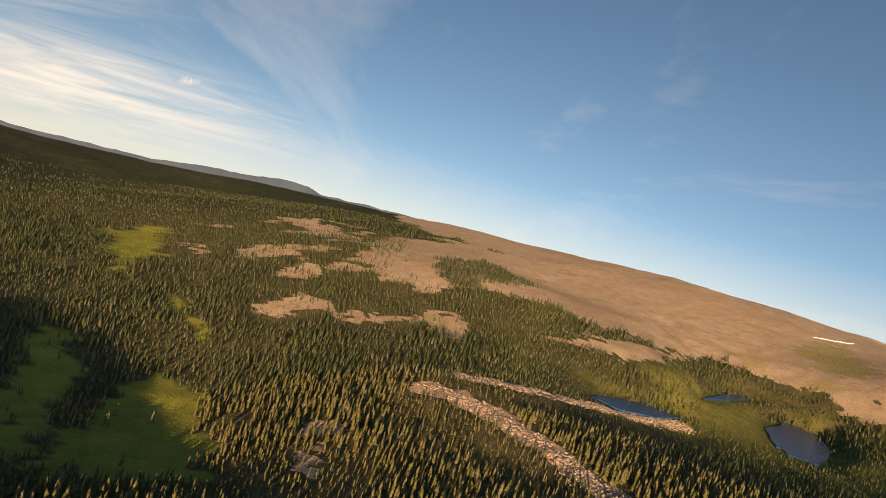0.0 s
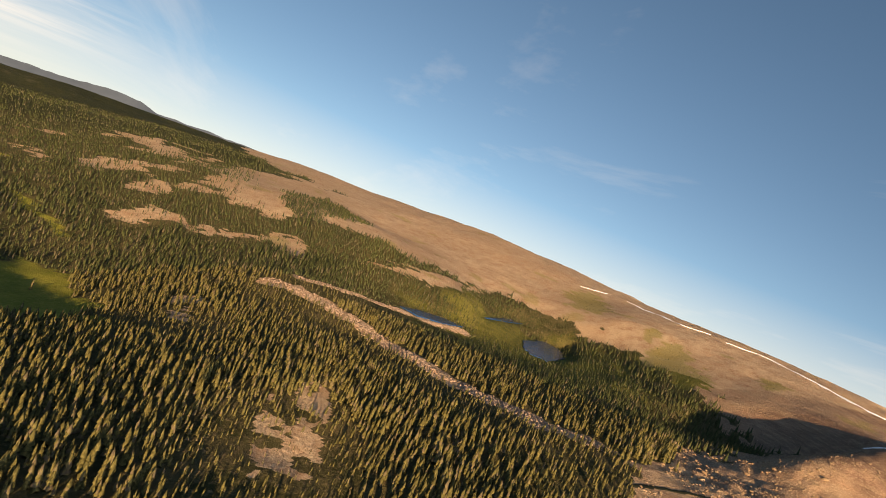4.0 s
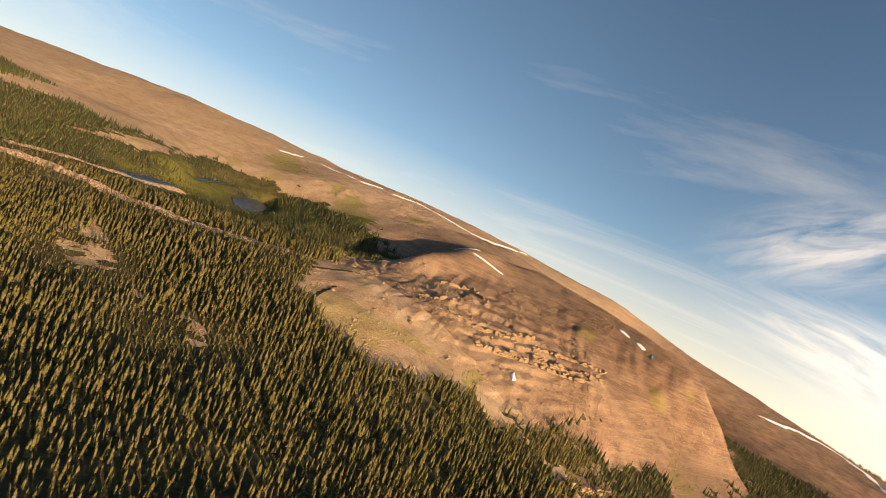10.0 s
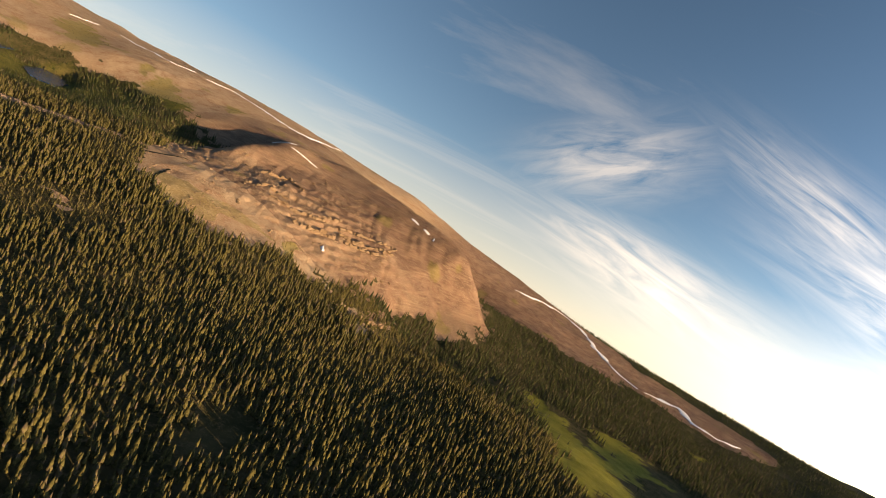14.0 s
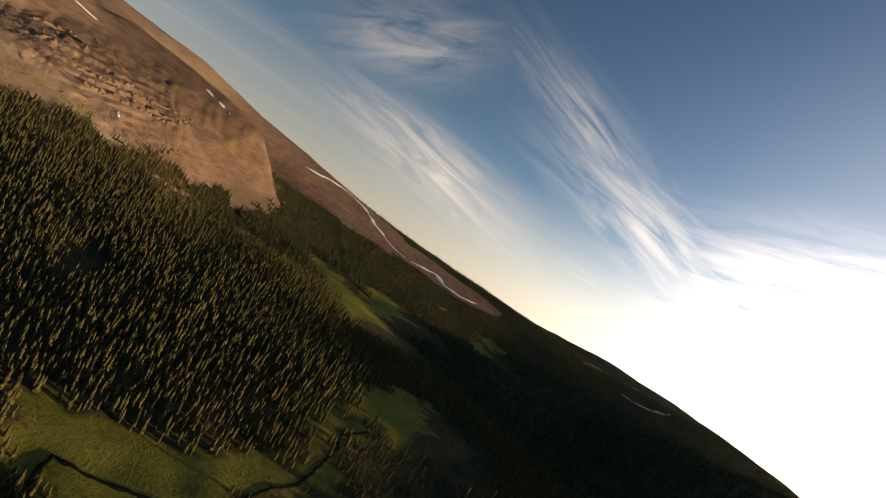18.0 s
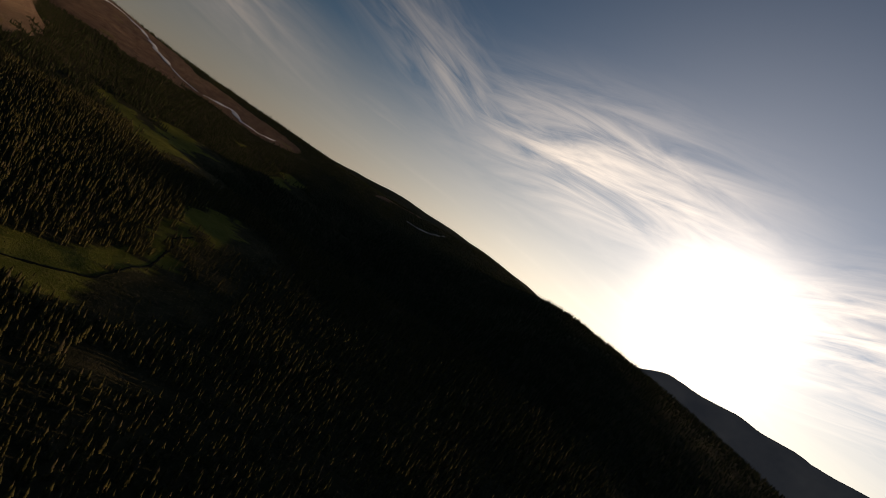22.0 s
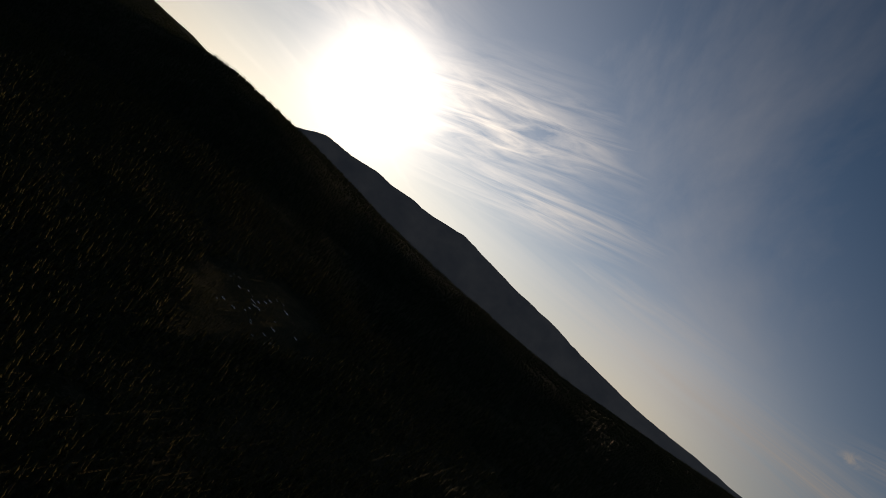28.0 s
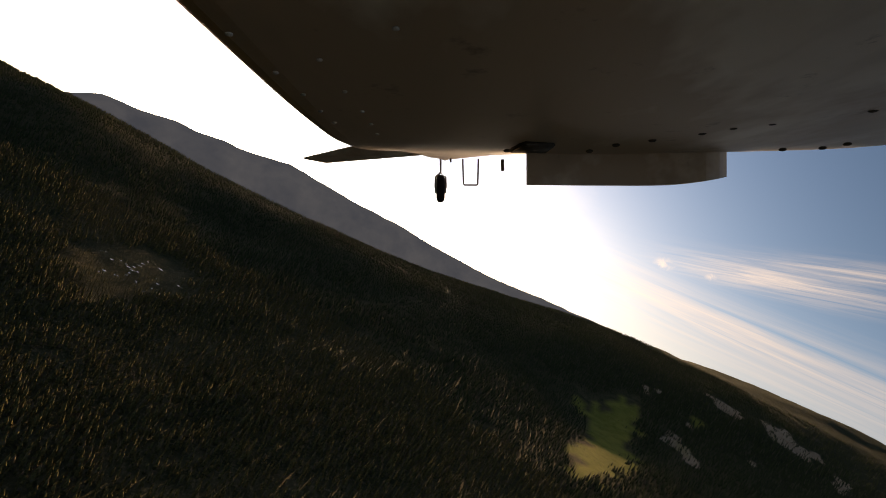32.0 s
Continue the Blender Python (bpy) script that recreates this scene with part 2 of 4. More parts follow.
MEADOW = {
    "upper": [(-573, 955), (-557, 1036), (-526, 1090), (-442, 915), (-373, 764), (-371, 708), (-339, 632), (-367, 658), (-409, 734), (-474, 827)],
    "upper2": [(-293, 621), (-274, 622), (-184, 517), (-196, 512)],
    "near": [(-169, 299), (-193, 384), (-199, 456), (-169, 442), (-106, 322), (-83, 267), (-109, 238), (-153, 262)],
    "near2": [(-248, 346), (-294, 441), (-294, 496), (-274, 498), (-256, 428), (-208, 354), (-168, 266), (-178, 259)],
    "glade": [(561, -367), (586, -391), (542, -428), (472, -454), (449, -488), (583, -484), (633, -520), (587, -553), (520, -577), (462, -535), (379, -500), (268, -514), (212, -480), (195, -442), (265, -429), (428, -407)],
    "creek1": [(-162, -331), (-152, -344), (-151, -375), (-154, -403), (-120, -433), (-132, -447), (-187, -434), (-211, -414), (-223, -396), (-209, -374), (-212, -360)],
    "creek2": [(-143, -415), (-112, -442), (-47, -475), (55, -490), (75, -520), (74, -549), (-18, -543), (-45, -497), (-126, -466), (-173, -442), (-189, -431)],
    "far1": [(814, -778), (851, -826), (789, -855), (716, -792)],
    "far2": [(730, -735), (741, -766), (673, -775), (603, -740), (634, -725)],
    "far3": [(845, -649), (878, -710), (835, -681)],
    "south": [(-1091, -999), (-1151, -994), (-1228, -1076), (-1267, -1069), (-1233, -993), (-1175, -907), (-1147, -800), (-1017, -633), (-982, -614), (-986, -654), (-1053, -768), (-1097, -873), (-1110, -958)],
    "south2": [(-1351, -1100), (-1398, -1108), (-1423, -1091), (-1379, -1057), (-1356, -1077)],
}
PATCHY = {
    "north": [(-495, 1104), (-338, 1505), (-70, 1304), (-47, 821), (34, 725), (86, 684), (45, 558), (-62, 577), (-174, 622), (-289, 837)],
    "south": [(-1223, -1126), (-2246, -1946), (-2532, -1778), (-1782, -1008), (-1045, -604)],
}
SHRUB = {
    "slope": [(667, 963), (740, 954), (648, 802), (580, 783)],
    "foot": [(649, 601), (687, 579), (615, 436), (556, 403), (584, 497)],
    "brow": [(658, 910), (750, 984), (695, 816), (612, 718), (591, 752)],
    "knoll": [(645, 651), (684, 665), (672, 623), (632, 608)],
    "rim": [(620, 576), (661, 583), (631, 516), (566, 442), (569, 479)],
    "lower": [(730, 467), (780, 487), (766, 453), (695, 413)],
    "face": [(309, -65), (329, -66), (286, -97), (278, -89)],
}
CLUMP = {
    "north": [(5, 965), (103, 1190), (156, 1091), (192, 902), (130, 876), (64, 781), (23, 791)],
}
BOG = {
    "south": [(-415, -610), (-425, -702), (-490, -746), (-542, -635), (-521, -577), (-486, -548)],
}
LAKE = {
    "pond1": [(416, 605), (493, 681), (513, 655), (481, 581), (409, 509), (387, 518), (387, 542)],
    "pond2": [(191, 530), (226, 554), (265, 562), (291, 549), (250, 520), (211, 510)],
    "pond3": [(347, 620), (428, 712), (471, 726), (400, 661)],
}
TALUS = {
    "band1": [(26, 397), (77, 358), (120, 297), (156, 242), (187, 206), (216, 171), (249, 158)],
    "band2": [(56, 435), (106, 443), (185, 485), (289, 527)],
}
CREEK = {
    "bends": [(-210, -370), (-186, -368), (-188, -383), (-186, -407), (-180, -428), (-148, -446), (-131, -460), (-84, -476), (-66, -476), (-47, -494)],
    "rill1": [(228, 102), (266, 112), (305, 108)],
    "rill2": [(172, 12), (188, 28), (202, 39), (236, 60)],
}
SNOW = {
    "crest1": [(829, 959), (829, 858), (809, 743), (859, 719)],
    "crest2": [(857, 676), (922, 630), (922, 530), (911, 436), (969, 412), (1163, 421)],
    "crest0": [(731, 1016), (760, 997), (811, 1020)],
    "lip": [(606, 192), (622, 169), (637, 145)],
    "patch1": [(701, -39), (698, -50), (696, -60)],
    "patch2": [(695, -72), (693, -81), (692, -89)],
    "patch3": [(690, -100), (684, -103), (678, -106)],
    "chute": [(386, -70), (379, -74), (367, -81)],
    "east1": [(1291, -187), (1464, -248), (1543, -335), (1453, -412), (1315, -446), (1220, -509), (1159, -575)],
    "east2": [(1169, -592), (1238, -686), (1137, -711), (1120, -762), (1176, -827)],
    "south1": [(945, -1237), (900, -1253), (912, -1319), (1003, -1427)],
    "crest3": [(195, -1365), (172, -1358), (149, -1350)],
    "basin": [(607, 234), (631, 228), (659, 222)],
}
CLIFF = {
    "ledge1": [(370, 66), (406, 45), (417, 28)],
    "ledge2": [(376, 24), (394, 1), (423, -18), (482, -25)],
    "ledge3": [(363, -30), (402, -43), (428, -60)],
    "ledge4": [(466, -40), (505, -58), (534, -81), (578, -85)],
    "ledge5": [(448, -53), (483, -72), (512, -92), (536, -102)],
    "ledge6": [(468, 125), (507, 99), (490, 58)],
    "outcrop": [(274, -190), (327, -194), (406, -194)],
    "ledge7": [(442, -62), (477, -84), (515, -106)],
}


# ---- materials ----
class Mat:
    def __init__(self, name, rough=0.9, metal=0.0):
        self.m = bpy.data.materials.new(name)
        self.m.use_nodes = True
        self.t = self.m.node_tree
        self.b = self.t.nodes["Principled BSDF"]
        self.b.inputs["Roughness"].default_value = rough
        self.b.inputs["Metallic"].default_value = metal
        self.b.inputs["Specular IOR Level"].default_value = 0.02

    def link(self, a, b):
        self.t.links.new(a, b)

    def node(self, kind):
        return self.t.nodes.new(kind)

    def noise(self, scale, detail=5.0, rough=0.6, stretch=None):
        n = self.node("ShaderNodeTexNoise")
        n.inputs["Scale"].default_value, n.inputs["Detail"].default_value, n.inputs["Roughness"].default_value = scale, detail, rough
        geo = self.node("ShaderNodeTexCoord").outputs["Object"]
        if stretch:
            mp = self.node("ShaderNodeMapping")
            mp.inputs["Scale"].default_value = stretch
            self.link(geo, mp.inputs[0])
            geo = mp.outputs[0]
        self.link(geo, n.inputs["Vector"])
        return n.outputs["Fac"]

    def mix(self, fac, a, b):
        n = self.node("ShaderNodeMixRGB")
        for i, v in enumerate((fac, a, b)):
            if isinstance(v, (tuple, list)):
                n.inputs[i].default_value = (*v, 1)
            elif isinstance(v, (int, float)):
                n.inputs[i].default_value = v
            else:
                self.link(v, n.inputs[i])
        return n.outputs[0]

    def ramp(self, fac, lo, hi, a=0.0, b=1.0):
        n = self.node("ShaderNodeMapRange")
        for i, v in enumerate((lo, hi, a, b)):
            n.inputs[i + 1].default_value = v
        self.link(fac, n.inputs[0])
        return n.outputs[0]

    def bump(self, height, strength, distance):
        n = self.node("ShaderNodeBump")
        n.inputs["Strength"].default_value, n.inputs["Distance"].default_value = strength, distance
        self.link(height, n.inputs["Height"])
        self.link(n.outputs[0], self.b.inputs["Normal"])

    def colour(self, c):
        if isinstance(c, tuple):
            self.b.inputs["Base Color"].default_value = (*c, 1)
        else:
            self.link(c, self.b.inputs["Base Color"])
        return self


def plain(name, a, b, scale, rough=0.9, bump=0.0, dist=0.1, metal=0.0, detail=5.0):
    m = Mat(name, rough, metal)
    n = m.noise(scale, detail)
    m.colour(m.mix(m.ramp(n, 0.32, 0.68), a, b))
    if bump:
        m.bump(n, bump, dist)
    return m.m


def ground_material():
    m = Mat("mountain_ground")
    att = m.node("ShaderNodeAttribute")
    att.attribute_name = "cover"
    sep = m.node("ShaderNodeSeparateColor")
    m.link(att.outputs["Color"], sep.inputs[0])
    big, mid, fine = m.noise(0.006, 4), m.noise(0.05, 6), m.noise(0.35, 6, 0.7)
    floor = m.mix(m.ramp(mid, 0.35, 0.65), (0.040, 0.042, 0.018), (0.105, 0.085, 0.042))
    floor = m.mix(m.ramp(fine, 0.52, 0.7), floor, (0.16, 0.12, 0.07))
    earth = m.mix(m.ramp(big, 0.35, 0.65), (0.36, 0.24, 0.15), (0.46, 0.335, 0.22))
    earth = m.mix(m.ramp(mid, 0.40, 0.66), earth, (0.31, 0.185, 0.115))
    earth = m.mix(m.ramp(fine, 0.50, 0.72), earth, (0.54, 0.40, 0.275))
    grass = m.mix(m.ramp(mid, 0.35, 0.65), (0.15, 0.155, 0.026), (0.24, 0.225, 0.045))
    grass = m.mix(m.ramp(fine, 0.5, 0.72), grass, (0.29, 0.235, 0.07))
    # colour kept dark to stand in for the distant trees' own shade
    woods = m.mix(m.ramp(fine, 0.40, 0.62), (0.020, 0.027, 0.013), (0.048, 0.052, 0.024))
    woods = m.mix(m.ramp(mid, 0.45, 0.7), woods, (0.056, 0.052, 0.026))
    woods = m.mix(m.ramp(m.noise(0.012, 5, 0.65), 0.58, 0.70), woods, (0.085, 0.070, 0.042))
    edge = m.node("ShaderNodeMath")
    edge.operation = "ADD"
    m.link(sep.outputs[0], edge.inputs[0])
    m.link(m.ramp(fine, 0.3, 0.7, -0.28, 0.28), edge.inputs[1])
    c = m.mix(sep.outputs[2], floor, woods)
    c = m.mix(m.ramp(edge.outputs[0], 0.40, 0.60), c, earth)
    strata = m.noise(1.0, 6, 0.75, (0.02, 0.02, 0.5))
    red = m.mix(m.ramp(mid, 0.40, 0.62), (0.125, 0.070, 0.054), (0.23, 0.138, 0.098))
    red = m.mix(m.ramp(strata, 0.51, 0.58, 0.0, 0.32), red, (0.37, 0.262, 0.165))
    red = m.mix(m.ramp(strata, 0.47, 0.40, 0.0, 0.32), red, (0.105, 0.060, 0.046))
    c = m.mix(att.outputs["Alpha"], c, red)
    # loose stones and dry tufts on the open slopes
    grit, tufts = m.noise(0.75, 3, 0.8), m.noise(0.42, 4, 0.75)
    stony = m.node("ShaderNodeMath")
    stony.operation = "MULTIPLY"
    m.link(sep.outputs[0], stony.inputs[0])
    m.link(m.ramp(grit, 0.56, 0.66, 0.0, 0.75), stony.inputs[1])
    c = m.mix(stony.outputs[0], c, (0.52, 0.41, 0.29))
    dry = m.node("ShaderNodeMath")
    dry.operation = "MULTIPLY"
    m.link(sep.outputs[0], dry.inputs[0])
    m.link(m.ramp(tufts, 0.43, 0.33, 0.0, 0.7), dry.inputs[1])
    c = m.mix(dry.outputs[0], c, (0.135, 0.095, 0.050))
    c = m.mix(sep.outputs[1], c, grass)
    m.colour(c)
    m.bump(fine, 0.8, 2.2)
    return m.m


GROUND = ground_material()
SNOW_MAT = plain("old_snow", (0.80, 0.81, 0.84), (0.88, 0.88, 0.90), 0.2, 0.6, 0.3, 0.4)
ROCK = plain("pale_sandstone", (0.16, 0.105, 0.070), (0.31, 0.220, 0.142), 0.35, 0.9, 0.8, 0.8)
TALUS_ROCK = plain("pink_quartzite_rubble", (0.20, 0.135, 0.10), (0.36, 0.265, 0.20), 0.35, 0.9, 0.5, 0.3)
WATER = Mat("sky_blue_pond_water", 0.10)
# the sky's reflection is painted in as a blue base colour
WATER.colour((0.012, 0.050, 0.135))
WATER.b.inputs["Specular IOR Level"].default_value = 0.09
WATER.bump(WATER.noise(0.9, 4), 0.5, 0.4)
WATER = WATER.m
BOG_WATER = Mat("peaty_bog_water", 0.12)
BOG_WATER.colour((0.022, 0.026, 0.022))
BOG_WATER.b.inputs["Specular IOR Level"].default_value = 0.3
BOG_WATER = BOG_WATER.m
CREEK_MAT = plain("dark_creek_water", (0.012, 0.014, 0.010), (0.03, 0.03, 0.018), 0.2, 0.7)


# ---- helpers of the land ----
def inside(poly, x, y):
    """Which points lie in a plan outline, with an uneven edge."""
    p = np.array(poly, float)
    size = max(np.ptp(p[:, 0]), np.ptp(p[:, 1]))
    amp = min(20.0, size * 0.11)
    x = x + amp * (wave(x, y, 26.0, 3.0) + 0.6 * wave(x, y, 9.0, 5.0))
    y = y + amp * (wave(x, y, 24.0, 7.0) + 0.6 * wave(x, y, 8.0, 9.0))
    hit = np.zeros(x.shape, bool)
    for (ax, ay), (bx, by) in zip(p, np.roll(p, -1, 0)):
        if ay == by:
            continue
        cross = (ay > y) != (by > y)
        hit ^= cross & (x < (bx - ax) * (y - ay) / (by - ay) + ax)
    return hit


def within(poly, x, y):
    hit = np.zeros(np.shape(x), bool)
    for (ax, ay), (bx, by) in zip(poly, list(poly[1:]) + [poly[0]]):
        if ay != by:
            hit ^= ((ay > y) != (by > y)) & (x < (bx - ax) * (y - ay) / (by - ay) + ax)
    return hit


def near_line(line, x, y):
    """Distance to a plan polyline."""
    best = np.full(x.shape, 1e9)
    for (ax, ay), (bx, by) in zip(line, line[1:]):
        dx, dy = bx - ax, by - ay
        f = np.clip(((x - ax) * dx + (y - ay) * dy) / (dx * dx + dy * dy), 0, 1)
        best = np.minimum(best, np.hypot(x - ax - f * dx, y - ay - f * dy))
    return best


def any_of(polys, x, y):
    hit = np.zeros(x.shape, bool)
    for poly in polys.values():
        hit |= inside(poly, x, y)
    return hit


def bare_at(x, y):
    big = {k: p for k, p in BARE.items() if k[:5] != "clear"}
    small = {k: [tuple(np.mean(p, 0) + (np.array(q) - np.mean(p, 0)) * 1.08) for q in p] for k, p in BARE.items() if k[:5] == "clear"}
    hit = any_of(big, x, y) | any_of(small, x, y) & (wave(x, y, 15.0, 53.0) + 0.5 * wave(x, y, 6.0, 54.0) > -0.25)
    patchy = wave(x, y, 55.0, 51.0) + 0.6 * wave(x, y, 21.0, 52.0) > 0.22
    sparse = wave(x, y, 55.0, 51.0) + 0.6 * wave(x, y, 21.0, 52.0) > 1.0
    hit |= inside(PATCHY["north"], x, y) & patchy | inside(PATCHY["south"], x, y) & sparse & (x > -1500)
    crest = SNOW["east1"] + SNOW["east2"]
    hit |= near_line(crest, x - 90, y - 10) < 125 + 15 * wave(x, y, 40.0, 55.0)
    ragged = 11 + 5 * wave(x, y, 14.0, 11.0) + 3 * wave(x, y, 6.0, 12.0)
    for line in TALUS.values():
        hit |= near_line(line, x, y) < ragged
    return hit


def smooth(f):
    f = np.clip(f, 0, 1)
    return f * f * (3 - 2 * f)


def height(x, y):
    x, y = np.asarray(x, float), np.asarray(y, float)
    z = base_height(x, y)
    far = smooth((np.hypot(x + 300, y + 100) - 900) / 1500)
    z = z + 1.6 * wave(x, y, 38.0, 1.0) + 0.7 * wave(x, y, 13.0, 2.0)
    z = z + far * (16 * wave(x, y, 420.0, 4.0) + 7 * wave(x, y, 160.0, 6.0))
    # ponds lie level in shallow hollows
    for poly in LAKE.values():
        c = np.mean(np.array(poly, float), 0)
        level = float(base_height(c[0], c[1])) - 1.0
        ring = [tuple(p) for p in poly] + [tuple(poly[0])]
        off = near_line(ring, x, y) * np.where(within(poly, x, y), -1, 1)
        near = smooth(1.0 - (off - 4) / 22)
        z = z * (1 - near) + level * near
    # a knob on the mesa's brow with a hollow behind it
    z = z + 14 * np.exp(-(((x - 595) / 80) ** 2 + ((y - 205) / 48) ** 2)) + 22 * np.exp(-(((x - 500) / 55) ** 2 + ((y - 190) / 34) ** 2))
    z = z - 32 * np.exp(-(((x - 540) / 95) ** 2 + ((y - 292) / 56) ** 2))
    # the mesa ends in a rounded nose, with a dip before the next ridge
    z = z + 16 * np.exp(-(((x - 880) / 110) ** 2 + ((y + 70) / 130) ** 2)) - 38 * np.exp(-(((x - 1070) / 75) ** 2 + ((y + 90) / 150) ** 2))
    # the steep rounded nose in which the mesa ends
    along, side = (x - 690) * 0.236 + (y + 265) * 0.972, (x - 690) * 0.972 - (y + 265) * 0.236
    crest = np.interp(along, [-120, 0, 60, 105, 150, 230, 330, 450, 600], [-40, 76, 140, 181, 196, 206, 217, 226, 190])
    crest = crest - np.where(side < 0, np.interp(along, [60, 130, 220], [0.55, 0.42, 0.24]) * np.maximum(0, -side - 8), 1.05 * np.maximum(0, side - 8)) + 1.5 * wave(x, y, 24.0, 20.0)
    z = z + 9 * np.log1p(np.exp(np.clip((crest - z) / 9, -30, 30)))
    # wooded rise added out of view in the west to shade the meadow valley
    shade_rise = np.exp(-(((x + 600 + 30 * wave(x, y, 60.0, 18.0)) / 330) ** 2 + ((y - 75) / 80) ** 2))
    z = z + shade_rise * (34 + 14 * wave(x, y, 75.0, 17.0) + 10 * wave(x, y, 28.0, 19.0))
    # gullies and rock benches on the mesa's face
    face = smooth((x - 250) / 120) * smooth((1150 - x) / 250) * smooth((y + 210) / 60) * smooth((300 - y) / 90)
    u, v = -0.5 * x + 0.87 * y, 0.87 * x + 0.5 * y
    rib = np.abs(wave(u, v * 0.22, 17.0, 61.0)) + 0.5 * np.abs(wave(u, v * 0.3, 7.5, 62.0))
    z = z + face * (0.25 + 0.75 * smooth((204 - z) / 30)) * (2.5 * rib - 1.0 + 0.7 * wave(u, v * 0.4, 5.5, 63.0) + 0.6 * wave(x, y, 7.0, 64.0))
    c = np.exp(-(((x - 470) / 120) ** 2 + ((y + 5) / 90) ** 2))
    step = 6.5
    s = z / step - np.floor(z / step)
    z = z + 0.8 * c * (step * (smooth((s - 0.5) * 3.4) - s) + 2.5 * wave(x, y, 18.0, 8.0))
    return z


def mesh_object(name, verts, faces, material, smooth_shade=False, parent=None):
    me = bpy.data.meshes.new(name)
    me.from_pydata([tuple(v) for v in verts], [], [tuple(f) for f in faces])
    me.materials.append(material)
    if smooth_shade:
        me.polygons.foreach_set("use_smooth", [True] * len(me.polygons))
    ob = new(name, me)
    if parent:
        ob.parent = parent
    return ob


def fast_mesh(name, verts, faces, material, smooth_shade=False):
    """A mesh from arrays; all faces have the same number of corners."""
    verts, faces = np.asarray(verts, np.float32), np.asarray(faces, np.int32)
    me = bpy.data.meshes.new(name)
    k = faces.shape[1]
    me.vertices.add(len(verts))
    me.vertices.foreach_set("co", verts.ravel())
    me.loops.add(faces.size)
    me.loops.foreach_set("vertex_index", faces.ravel())
    me.polygons.add(len(faces))
    me.polygons.foreach_set("loop_start", np.arange(0, faces.size, k, dtype=np.int32))
    me.polygons.foreach_set("loop_total", np.full(len(faces), k, np.int32))
    if smooth_shade:
        me.polygons.foreach_set("use_smooth", np.ones(len(faces), bool))
    me.update(calc_edges=True)
    me.materials.append(material)
    return new(name, me)


# ---- the ground: one sheet out to the horizon ----
def build_ground():
    n_az, n_r = 720, 470
    radii = 12 * (4450 / 12) ** (np.arange(n_r) / (n_r - 1)) - 12
    az = np.arange(n_az) * 2 * math.pi / n_az
    r, a = np.meshgrid(radii, az, indexing="ij")
    x, y = (180 + r * np.cos(a)).ravel(), (-20 + r * np.sin(a)).ravel()
    z = height(x, y)
    i, j = np.meshgrid(np.arange(n_r - 1), np.arange(n_az), indexing="ij")
    j2 = (j + 1) % n_az
    faces = np.stack([i * n_az + j, (i + 1) * n_az + j, (i + 1) * n_az + j2, i * n_az + j2], -1).reshape(-1, 4)
    ob = fast_mesh("ground", np.stack([x, y, z], -1), faces, GROUND, True)
    bare = bare_at(x, y)
    # bare stony tops above the tree line to the north and east
    high = (z > 205 + 14 * wave(x, y, 90.0, 12.0)) & (x > -200) & (y > -350)
    # the rounded back of the mesa and the ridge behind it
    high |= (x > 620) & (y > -140 + 30 * wave(x, y, 80.0, 13.0)) & (z > 88) & (y < 420)
    high |= (x > 1150) & (z > 92 + 18 * wave(x, y, 120.0, 14.0)) & (y > -1400)
    meadow = any_of(MEADOW, x, y)
    far = smooth((np.hypot(x + 250, y + 150) - 1250) / 400)
    patch = wave(x, y, 60.0, 15.0) + 0.5 * wave(x, y, 25.0, 16.0)
    tuft = (bare | high) & (patch > 0.85)
    rust = (bare | high) * smooth((x - 950) / 130) * smooth((130 - y) / 150) + (bare | high) * (0.46 + 0.40 * smooth((wave(x, y, 110.0, 71.0) + 0.3 * wave(x, y, 30.0, 72.0) + 0.2) / 0.6)) * (x > 330) * (y < 420) * (x < 1000)
    rust = np.minimum(0.92, rust + 0.32 * (bare | high) * smooth((x - 540) / 120) * (y < 60) * (x < 1000))
    # grass green mixed in round the pond to brighten the forest floor
    pond = np.mean(np.array(LAKE["pond1"], float), 0)
    pond_green = 0.5 * smooth((210 - np.hypot(x - pond[0] + 40, y - pond[1] + 50)) / 110 + 0.5 * wave(x, y, 22.0, 73.0)) * ~(bare | high)
    cover = np.zeros((len(x), 4), np.float32)
    cover[:, 0], cover[:, 1], cover[:, 2], cover[:, 3] = (bare | high), np.where(meadow, 1.0, np.maximum(tuft * 0.35, np.maximum(pond_green, 0.55 * any_of(SHRUB, x, y)))), far, rust
    att = ob.data.attributes.new("cover", "FLOAT_COLOR", "POINT")
    att.data.foreach_set("color", cover.ravel())
    return tagged(ob, "rolling alpine ground of brown earth, meadow and forest floor", "ground", kind="structure")


build_ground()


